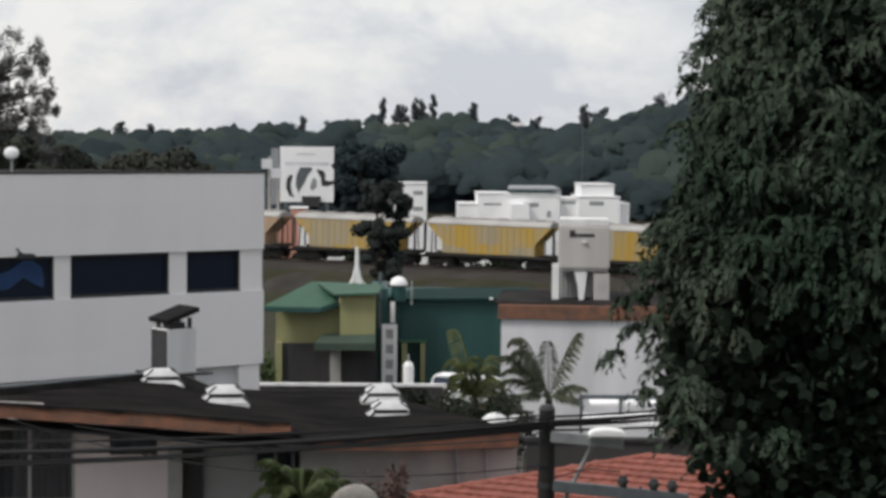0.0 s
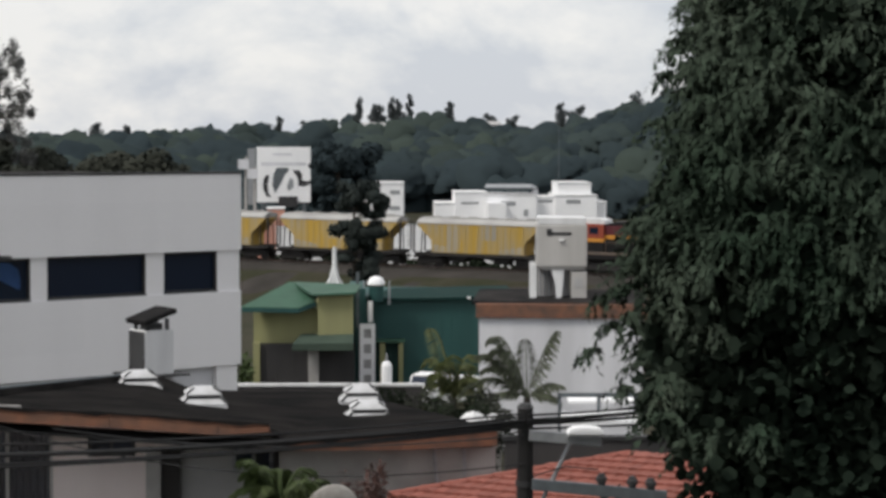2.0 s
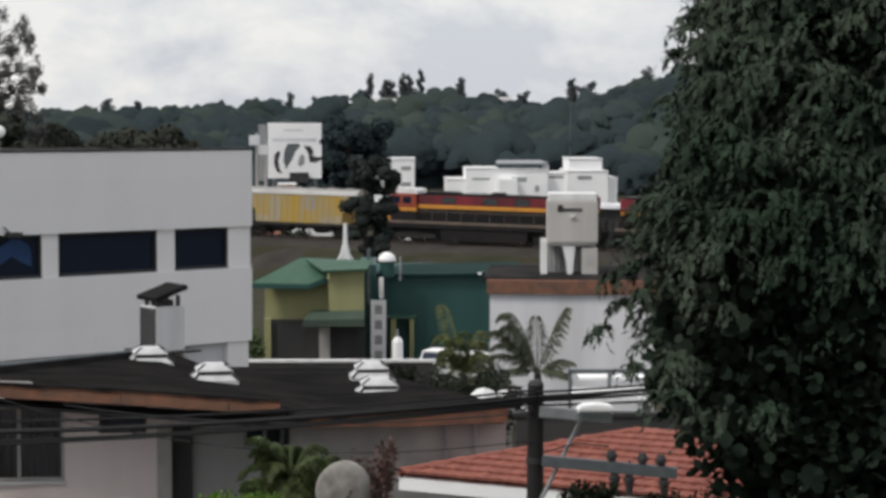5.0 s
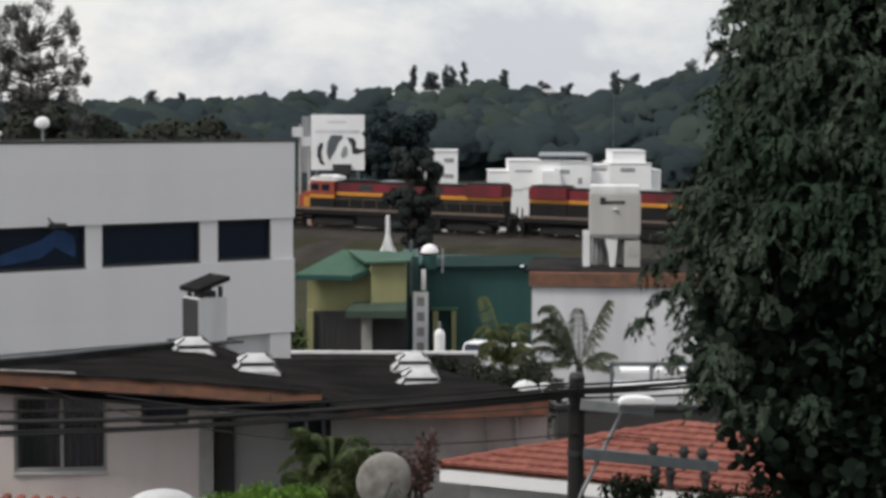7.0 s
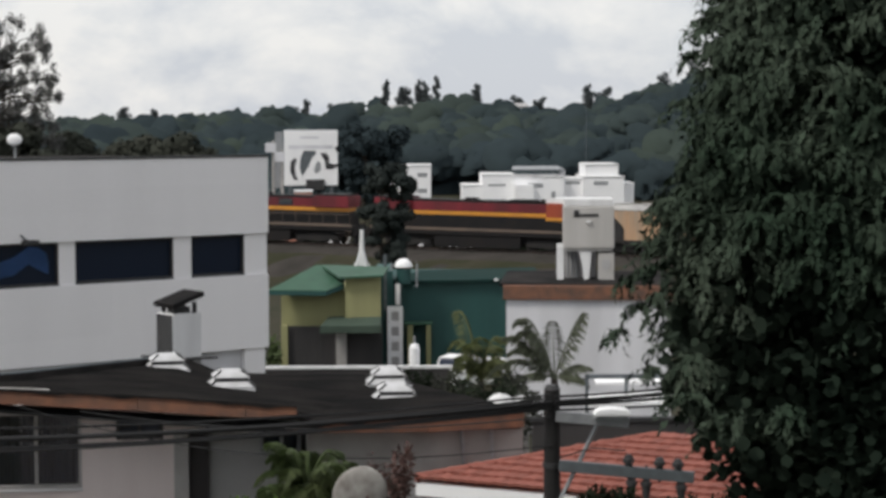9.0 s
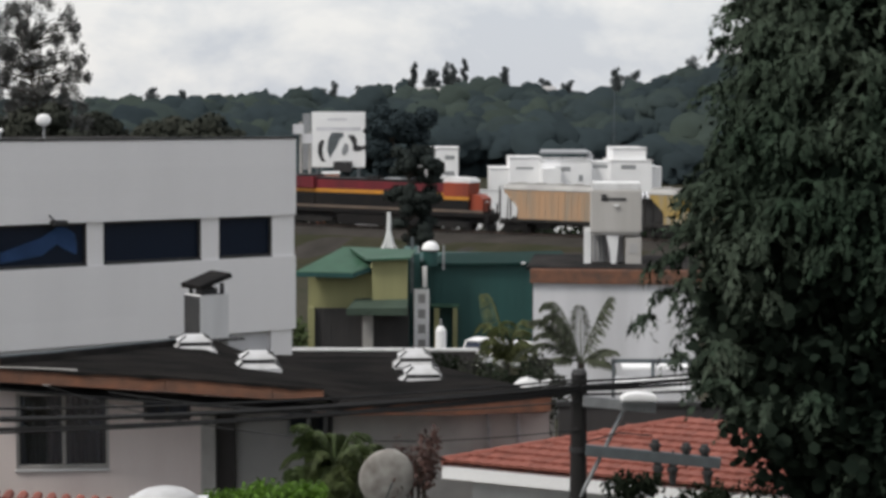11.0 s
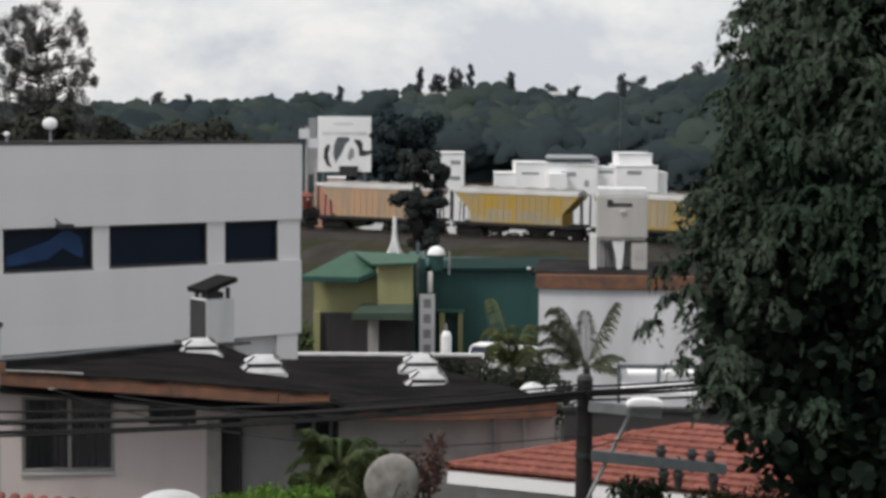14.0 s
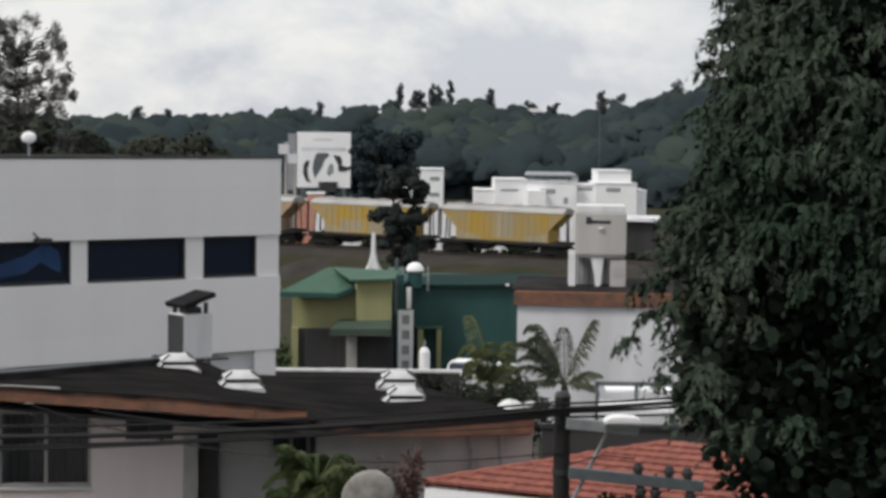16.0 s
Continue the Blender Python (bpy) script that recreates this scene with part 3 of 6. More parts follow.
def make_skylight(x, y, z, w=0.97, turn=15):
    s = thing("roof_skylight", pose(x, y, z, 0, 0, turn), "white plastic pyramid skylight on the felt roof", "skylight", "roof skylights")
    bm = bmesh.new()
    h, prev = w / 2, None
    for k, (hw, zz) in enumerate(((h, -0.4), (h * 0.97, 0.0), (h * 0.72, 0.1))):
        ring = [bm.verts.new((sx * hw, sy * hw, zz)) for sx, sy in ((-1, -1), (1, -1), (1, 1), (-1, 1))]
        if prev:
            for i in range(4):
                bm.faces.new((prev[i], prev[(i + 1) % 4], ring[(i + 1) % 4], ring[i]))
        prev = ring
    bm.faces.new(prev)
    part("curb", bm, M["plastic"], s)
    # dark block fills the gap under the cap, its shade given by colour
    part("gap", box(-h * 0.7, h * 0.7, -h * 0.7, h * 0.7, 0.095, 0.19), M["dark"], s)
    bm = bmesh.new()
    prev = None
    for hw, zz in ((h * 0.78, 0.18), (h * 0.74, 0.21), (h * 0.42, 0.31)):
        ring = [bm.verts.new((sx * hw, sy * hw, zz)) for sx, sy in ((-1, -1), (1, -1), (1, 1), (-1, 1))]
        if prev:
            for i in range(4):
                bm.faces.new((prev[i], prev[(i + 1) % 4], ring[(i + 1) % 4], ring[i]))
        prev = ring
    bm.faces.new(prev)
    part("cap", bm, M["plastic"], s)
    for sx, sy in ((-1, -1), (1, -1), (1, 1), (-1, 1)):
        part("rib", tube([(sx * h * 0.98, sy * h * 0.98, 0.0), (sx * h * 0.73, sy * h * 0.73, 0.105)], [0.03, 0.03], 5), M["dark"], s)
        part("rib", tube([(sx * h * 0.745, sy * h * 0.745, 0.21), (sx * h * 0.42, sy * h * 0.42, 0.315)], [0.022, 0.022], 5), M["dark"], s)
    return s


def make_chimney():
    c = thing("chimney", pose(-5.33, 49.5, 2.3, 0, 0, 35), "white and grey masonry chimney with a tilted dark cap", "chimney")
    part("shaft", box(-0.4, 0.4, -0.4, 0.4, 0, 1.45, 0.015), M["white_paint"], c)
    part("flue_panel", box(-0.42, -0.402, -0.39, 0.39, 0.05, 1.42), M["dark"], c, "dark sheet panel over the left face")
    for sx in (-0.28, 0.28):
        for sy in (-0.28, 0.28):
            part("post", box(sx - 0.04, sx + 0.04, sy - 0.04, sy + 0.04, 1.45, 1.72), M["dark"], c)
    part("flue", box(-0.2, 0.2, -0.2, 0.2, 1.45, 1.6), M["dark"], c)
    bm = box(-0.46, 0.46, -0.5, 0.5, -0.05, 0.07, 0.015)
    bmesh.ops.transform(bm, matrix=pose(0, 0, 1.78, 0, -18, 0), verts=bm.verts)
    part("cap", bm, M["black_roof"], c, "dark tilted cap plate")
    part("ledge", box(-0.7, 0.7, -0.7, 0.7, 0.32, 0.37), M["dark"], c)


make_house()
make_house_roof()
for sx, sy, sz, tr in ((-5.06, 44.4, 3.01, 12), (-3.41, 41.55, 3.0, 9), (0.03, 41.0, 2.77, 4), (-0.14, 45.2, 2.57, 5)):
    make_skylight(sx, sy, sz, turn=tr)
make_chimney()


# ---------------------------------------------------------------- red tiled house
def make_tiled_house():
    h = thing("tiled_house", pose(0, 0, 0), "white house with a red clay tile hip roof", "house")
    a, b = Vector((0.37, 34, 2.33)), Vector((8.13, 29.96, 2.33))
    ridge_l, ridge_r = Vector((4.66, 35.35, 2.82)), Vector((9.5, 32.83, 2.82))
    part("wall", slab([(0.9, 34.2, 2.05), (7.9, 30.5, 2.05), (9.0, 32.4, 2.05), (2.0, 36.0, 2.05)], 2.6), M["white_paint"], h)
    bm = bmesh.new()
    n = (b - a).normalized().cross(Vector((0, 0, 1))) * 0.08
    for p in (a, b):
        for q in (p, p - Vector((0, 0, 0.27)), p - Vector((0, 0, 0.27)) - n, p - n):
            bm.verts.new(q)
    bm.verts.ensure_lookup_table()
    v = bm.verts
    for k in range(4):
        bm.faces.new((v[k], v[(k + 1) % 4], v[4 + (k + 1) % 4], v[4 + k]))
    bm.faces.new(v[:4])
    bm.faces.new(v[4:])
    bmesh.ops.recalc_face_normals(bm, faces=bm.faces)
    part("fascia", bm, M["white_far"], h, "white eaves board")
    roof = new("roof")
    roof.parent = h
    # underlay
    part("underlay", slab([a, b, ridge_r, ridge_l], 0.05), M["tile"], roof)
    part("underlay", slab([a, ridge_l, Vector((2.6, 38.3, 0.9))], 0.05), M["tile"], roof)
    part("back_slope", slab([ridge_l, ridge_r, Vector((10.9, 35.5, 0.9)), Vector((2.6, 38.3, 0.9))], 0.05), M["tile"], roof)
    return h, roof, a, b, ridge_l, ridge_r


TILED = make_tiled_house()


# ---------------------------------------------------------------- white block with the orange cap, water tank
def make_white_block():
    w = thing("white_block", pose(4.5, 80, 0, 0, 0, -6), "white rendered block with an orange parapet", "building")
    part("wall", box(0, 6.6, 0, 7, -6, 1.3), M["dirty_white"], w)
    part("parapet", box(-0.12, 6.75, -0.15, 7.15, 1.3, 1.86, 0.02), M["orange"], w, "stained orange parapet")
    part("parapet_cap", box(-0.3, 6.8, 0.25, 7.2, 1.8, 1.92), M["black_roof"], w)


def make_tank():
    k = thing("water_tank", pose(8.08, 83, 0, 0, 0, -4), "grey roof-top water tank on concrete legs", "water tank")
    part("body", box(-1.05, 1.05, -1.05, 1.05, 3.2, 4.95, 0.08), M["tank"], k)
    part("rim", box(-1.0, 1.0, -1.0, 1.0, 4.95, 5.25, 0.05), M["white_paint"], k, "pale lid rim")
    part("body_foot", box(-0.98, 0.98, -0.98, 0.98, 3.08, 3.2, 0.05), M["tank"], k)
    for y in (-0.95, 0.7):
        part("leg", box(-1.3, -1.02, y, y + 0.3, 1.9, 3.3, 0.02), M["white_paint"], k)
        part("leg", prism([(-0.42, 3.1), (0.12, 3.1), (0.06, 2.4), (0.0, 1.9), (-0.2, 1.9), (-0.24, 2.4)], y, y + 0.3), M["white_paint"], k)
    part("stair_wall", box(-0.95, 0.35, 0.1, 0.6, 1.9, 3.08), M["grey"], k)
    for x in (-0.85, -0.68, -0.5):
        part("pipe", tube([(x, -0.1, 1.9), (x, -0.1, 3.1)], [0.045, 0.045], 8), M["metal"], k)
    cab = part("cabinet", box(0.4, 1.05, -0.95, -0.1, 1.9, 3.0, 0.03), M["tank"], k, "buff pump cabinet")
    part("vent", box(0.55, 0.88, -0.97, -0.945, 2.35, 2.75), M["grey"], cab)
    part("sign_bar", box(-0.5, 0.4, -1.075, -1.052, 4.52, 4.64), M["dark"], k, "faded dark lettering strip")
    part("sign_bar", box(-0.62, -0.4, -1.075, -1.052, 4.5, 4.78), M["dark"], k)
    part("lamp", box(-0.1, 0.1, -1.15, -1.052, 4.28, 4.36), M["white_paint"], k)


make_white_block()
make_tank()


# ---------------------------------------------------------------- lime house, green shed
def make_lime_house():
    h = thing("lime_house", pose(0, 105, 0), "lime yellow house with green roofs and dark garage gates", "house")
    part("wall", box(-6.0, -2.6, 0.6, 7, -6, -0.5), M["yellow_wall"], h)
    part("wall", box(-2.6, -0.75, 0.0, 7, -2.3, 0.3), M["yellow_wall"], h)
    # solid block, coloured dark to read as a shaded recess
    part("gate_recess", box(-2.6, -0.75, 0.65, 6.9, -6, -2.31), M["dark_open"], h, "solid block with the garage recess's shade in its dark colour")
    part("pier", box(-6.0, -5.65, 0.1, 0.6, -6, -2.3), M["yellow_wall"], h)
    part("pier", box(-3.1, -2.55, 0.1, 0.6, -6, -2.3), M["concrete"], h, "pale grey gate pier")
    for x0, x1 in ((-5.65, -3.1), (-2.55, -0.65)):
        gate = part("garage_gate", box(x0, x1, 0.3, 0.36, -5.2, -2.35), M["dark_open"], h, "dark garage gate")
        for i in range(1, 9):
            x = x0 + (x1 - x0) * i / 9
            part("board", box(x - 0.02, x + 0.02, 0.27, 0.3, -5.2, -2.4), M["dark"], gate)
    # main roof: a skewed gable, canopy roofs lower
    part("roof", slab([(-6.6, -0.5, -0.35), (-3.6, -0.5, -0.4), (-2.7, 0.2, -0.1), (-2.6, 3.0, 0.55), (-4.2, 3.0, 0.72)], 0.12), M["green_roof"], h, "faded green sheet roof")
    part("roof_edge", slab([(-6.62, -0.55, -0.4), (-3.6, -0.55, -0.45), (-2.65, 0.15, -0.15), (-2.7, 0.4, -0.15), (-3.6, -0.2, -0.45), (-6.6, -0.2, -0.4)], 0.22), M["green_wall"], h)
    part("roof", slab([(-2.9, -0.4, 0.3), (-0.6, -0.4, 0.4), (-0.3, 2.5, 0.62), (-4.0, 3.2, 0.7)], 0.1), M["green_roof"], h, "faded green sheet roof")
    part("canopy", slab([(-3.9, -0.9, -2.25), (-0.75, -0.9, -2.2), (-0.7, 0.2, -1.75), (-3.5, 0.2, -1.85)], 0.12), M["olive"], h, "dull green canopy roof")
    part("canopy_edge", box(-3.92, -0.72, -0.95, -0.85, -2.6, -2.28), M["olive"], h)


def make_green_shed():
    g = thing("green_shed", pose(0, 111, 0), "dark green sheet-clad shed with a shallow roof", "shed")
    part("wall", box(-0.1, 8.2, 0, 9, -7, -0.45), M["green_wall"], g)
    for i in range(16):
        part("sheet_seam", box(0.15 + i * 0.5, 0.19 + i * 0.5, -0.025, 0.0, -7, -0.45), M["green_wall"], g)
    part("roof", slab([(-0.4, -0.3, -0.42), (8.3, -0.3, -0.3), (8.3, 7, -0.22), (1.5, 7, -0.36)], 0.15), M["shed_roof"], g)
    part("side_wall", box(-1.0, -0.1, -2, 4, -7, 0.25), M["green_wall"], g)
    part("porch_wall", box(0.7, 1.0, -0.9, -0.03, -7, -2.8), M["yellow_wall"], g, "lime porch pier")
    part("porch_wall", box(1.75, 2.0, -0.9, -0.03, -7, -2.8), M["yellow_wall"], g, "lime porch pier")
    part("wall_lamp", box(5.55, 5.75, -0.45, -0.3, -0.42, -0.3, 0.02), M["white_far"], g, "small white lamp")
    part("porch_roof", box(0.5, 2.1, -1.0, -0.03, -2.8, -2.68), M["green_roof"], g)


def make_screen_wall():
    s = thing("block_screen", pose(0, 108.5, 0), "white breeze-block screen column", "screen")
    part("column", box(-0.4, 0.44, 0.12, 0.3, -5.3, -1.85), M["white_far"], s)
    for i in range(4):
        z = -4.9 + i * 0.83
        fr = bmesh.new()
        for a in ((-0.4, -0.18, z - 0.05, z + 0.78), (0.22, 0.44, z - 0.05, z + 0.78), (-0.18, 0.22, z + 0.5, z + 0.78)):
            box(a[0], a[1], -0.02, 0.118, a[2], a[3], bm=fr)
        blk = part("block", fr, M["white_far"], s)
        # grey panel closes the opening and gives its shade as colour
        part("hole", box(-0.18, 0.22, 0.09, 0.115, z, z + 0.5), M["grey"], blk, "grey panel with the block opening's shade in its colour")
    part("post", box(-0.6, -0.42, 0.0, 0.1, -1.85, 1.2), M["steel"], s)
    part("sign", box(0.05, 0.3, 0.1, 0.2, -1.55, -0.4), M["white_paint"], s, "narrow white sign")


def make_mast():
    m = thing("mast", pose(-1.77, 108, 0.45), "white flared mast on the green roof", "mast")
    part("pole", tube([(0, 0, 0.2), (0, 0, 1.1), (0, 0, 2.15)], [0.2, 0.13, 0.1]), M["white_paint"], m)
    for a in range(4):
        c, s = math.cos(a * math.pi / 2 + 0.5), math.sin(a * math.pi / 2 + 0.5)
        part("leg", tube([(0.55 * c, 0.55 * s, 0), (0.25 * c, 0.25 * s, 0.45), (0.12 * c, 0.12 * s, 1.0)], [0.07, 0.07, 0.05], 6), M["white_paint"], m)
    part("base", box(-0.65, 0.65, -0.5, 0.5, -0.12, 0.02), M["white_paint"], m)


def make_dome():
    d = thing("roof_dome", pose(0.5, 110, 0.42), "white rounded roof ventilator", "roof vent")
    bm = bmesh.new()
    bmesh.ops.create_uvsphere(bm, u_segments=20, v_segments=10, radius=0.5)
    for v in bm.verts:
        v.co.z = max(0.0, v.co.z) * 0.95
    part("hood", bm, M["white_far"], d)
    part("collar", tube([(0, 0, -0.9), (0, 0, -0.1)], [0.4, 0.4], 16), M["green_wall"], d)
    for x in (-0.66, 0.72):
        part("upright", box(x - 0.06, x + 0.06, -0.1, 0.1, -1.1, 0.2), M["metal"], d)


make_lime_house()
make_green_shed()
make_screen_wall()
make_mast()
make_dome()


# ---------------------------------------------------------------- beyond the track
def make_billboard():
    b = thing("billboard", pose(-9.8, 235, 0, 0, 0, 4), "white billboard with dark curved shapes on steel posts", "billboard")
    part("panel", box(-3.15, 3.15, 0, 0.35, 0.9, 7.4, 0.03), M["white_far"], b)
    part("side_panel", box(-4.2, -3.3, 0.3, 0.7, 0.6, 7.2), M["metal"], b, "grey edge-on back panel")
    part("light_strip", box(-2.6, 2.6, -0.02, 0.0, 5.2, 5.6), M["dirty_white"], b)

    def shape(material, pts):
        part("shape", prism([((x - 48.5) / 15.4, 7.4 - z / 15.3) for x, z in pts], -0.03, 0.02), M[material], b, "dark curved shape")
    shape("dark", [(18, 50), (23, 52), (19, 67), (21, 82), (26, 91), (17, 88), (11, 74), (12, 58)])
    shape("steel", [(36, 37), (56, 37), (58, 42), (50, 50), (45, 63), (37, 76), (33, 83), (28, 68), (30, 50)])
    shape("metal", [(61, 55), (66, 60), (66, 72), (58, 79), (54, 73), (57, 62)])
    shape("dark", [(65, 41), (77, 42), (82, 50), (81, 59), (90, 62), (97, 60), (97, 66), (85, 71), (75, 70), (74, 57)])
    shape("dark", [(92, 32), (97, 28), (97, 39), (94, 38)])
    part("lettering_bar", box(-1.3, 1.0, -0.02, 0.0, 6.4, 6.65), M["dirty_white"], b, "faded grey lettering strip")
    part("cabinet", box(-0.6, 1.6, -0.35, -0.05, 0.4, 1.6), M["dark"], b, "dark equipment box")
    for x in (-2.4, 2.4):
        part("post", tube([(x, 0.2, -8), (x, 0.2, 0.9)], [0.22, 0.22]), M["steel"], b)


def far_house(x, y, turn, blocks, label, name="white_building", paint="white_far"):
    """White flat-roofed building: blocks of (x0, x1, depth, z0, z1, windows)."""
    b = thing(name, pose(x, y, 0, 0, 0, turn), label, "building")
    for x0, x1, y0, y1, z0, z1, wins in blocks:
        part("wall", box(x0, x1, y0, y1, z0, z1, 0.02), M[paint], b)
        part("parapet", box(x0 - 0.08, x1 + 0.08, y0 - 0.08, y1, z1, z1 + 0.14), M["white_paint"], b)
        for a, c, za, zc in wins:
            win = part("window", box(a, c, y0 - 0.03, y0 - 0.01, za, zc), M["metal"], b, "grey window frame")
            part("pane", box(a + 0.06, c - 0.06, y0 - 0.045, y0 - 0.031, za + 0.06, zc - 0.06), M["far_pane"], win)
    return b


def make_far_side():
    make_billboard()
    far_house(2.0, 252, 0, [(-2.5, 2.6, 0, 8, -8, 2.75, [(0.9, 2.1, 1.4, 1.9), (0.9, 2.1, -0.6, -0.1), (-1.6, -0.4, 1.4, 1.9)])], "white three-storey house with small dark windows")
    c = far_house(9.0, 255, 0, [
        (-0.3, 2.6, 0.6, 9, -9, 0.1, []),
        (2.2, 6.3, 0, 9, -9, 1.5, [(3.0, 5.2, 0.1, 0.35)]),
        (6.0, 12.6, -0.6, 9, -9, 1.25, [(8.0, 9.9, -0.1, 0.45), (11.0, 11.5, -1.4, -0.6)]),
        (12.6, 15.6, 0.3, 9, -9, 0.9, [(12.9, 14.7, 0.3, 0.65)]),
        (15.4, 19.6, -0.2, 9, -9, 2.75, []),
        (15.0, 20.3, -0.8, 9, -9, 1.2, [(16.4, 18.2, 0.2, 0.7)]),
        (19.8, 21.6, 0.0, 9, -9, 0.3, []),
    ], "cluster of white flat-roofed blocks behind the railway")
    part("shade_roof", slab([(6.0, 1, 2.25), (12.8, 1, 2.25), (12.4, 7, 2.5), (6.6, 7, 2.5)], 0.18), M["metal"], c, "grey flat shade roof")
    for x in (6.6, 9, 11.8):
        part("post", box(x, x + 0.12, 1.5, 1.6, 1.25, 2.2), M["steel"], c)
    part("tank", box(12.2, 13.0, 2, 3, 1.25, 1.95, 0.1), M["dirty_white"], c)
    part("column", box(6.3, 8.6, -2.6, -0.62, -9, 0.3), M["white_far"], c)
    # pink house by the billboard
    far_house(-10.3, 226, 2, [(-1.0, 0.95, 0, 5, -8, 0.42, []), (-2.3, -1.0, 0.4, 5, -8, -0.35, [])], "pink rendered house near the track", "pink_house", "pink")
    # white walls and sheds just behind the track, seen through the gaps and under the wagons
    for x0, x1, top in ((-9.4, -7.2, -0.7), (-7.15, -4.6, -1.0), (0.7, 4.2, -0.15), (4.25, 8.0, -0.5), (8.05, 10.4, -0.1), (10.45, 13.9, 0.1), (13.95, 17.2, -0.3), (17.25, 22.2, -0.2)):
        w = thing("trackside_wall", pose(0, 206, 0), "white rendered yard wall behind the railway", "wall", "trackside walls")
        part("wall", box(x0, x1, 0, 0.3, -8, top), M["white_far"], w)
        part("coping", box(x0 - 0.03, x1 + 0.03, -0.06, 0.36, top, top + 0.1), M["white_paint"], w)
    for x0, x1, z in ((22.3, 27.5, -1.1),):
        w = thing("track_shed", pose(0, 214, 0), "low shed with a pale metal roof behind the railway", "shed", "trackside sheds")
        part("wall", box(x0 + 0.2, x1 - 0.2, 0.2, 3, -8, z - 0.3), M["dark_open"], w)
        part("roof", slab([(x0, -0.3, z - 0.35), (x1, -0.3, z - 0.45), (x1, 3.2, z), (x0, 3.2, z)], 0.14), M["dirty_white"], w, "pale metal roof")


make_far_side()


def make_service_post(x, y, top):
    """Slender pole with a pale meter box near its head."""
    p = thing("service_post", pose(x, y, -8), "pale concrete service post with a white box", "post")
    part("shaft", tube([(0, 0, 0), (0, 0, top + 8)], [0.2, 0.15], 10), M["concrete"], p)
    part("meter_box", box(-0.85, 0.35, -0.45, -0.16, top + 6.6, top + 7.7, 0.04), M["dirty_white"], p, "white box on the post")


make_service_post(-13.8, 228, 6.3)
make_service_post(-12.9, 230, 5.2)


# ---------------------------------------------------------------- train
def make_bogie(parent, x, axles, r, movers):
    """A bogie under a vehicle: side frames, springs and wheelsets that turn."""
    half = (len(axles) - 1) and max(axles)
    for y in (-1.05, 1.05):
        fr = prism([(x - half - 0.35, 0.45), (x - half - 0.35, 0.75), (x - half * 0.4, 0.95), (x + half * 0.4, 0.95), (x + half + 0.35, 0.75), (x + half + 0.35, 0.45), (x + half * 0.35, 0.3), (x - half * 0.35, 0.3)], y - 0.09, y + 0.09)
        part("side_frame", fr, M["wagon_under"], parent)
    part("bolster", box(x - 0.2, x + 0.2, -1.2, 1.2, 0.6, 0.95), M["wagon_under"], parent)
    for a in axles:
        bm = bmesh.new()
        for y in (-0.78, 0.78):
            s = 1 if y > 0 else -1
            tube([(0, y - 0.07 * s, 0), (0, y + 0.02 * s, 0), (0, y + 0.021 * s, 0), (0, y + 0.07 * s, 0)], [r, r, r + 0.03, r + 0.03], 20, bm)
            for k in range(5):
                c, d = math.cos(k * math.tau / 5), math.sin(k * math.tau / 5)
                box(c * r * 0.6 - 0.05, c * r * 0.6 + 0.05, y + 0.05 if y > 0 else y - 0.09, y + 0.09 if y > 0 else y - 0.05, d * r * 0.6 - 0.05, d * r * 0.6 + 0.05, bm=bm)
        tube([(0, -0.8, 0), (0, 0.8, 0)], [0.09, 0.09], 10, bm)
        w = part("wheelset", bm, M["wheel"], parent, "worn steel wheels on an axle")
        w.location = (x + a, 0, r + 0.03)
        movers.append((w, (x + a, 0, r + 0.03), r))


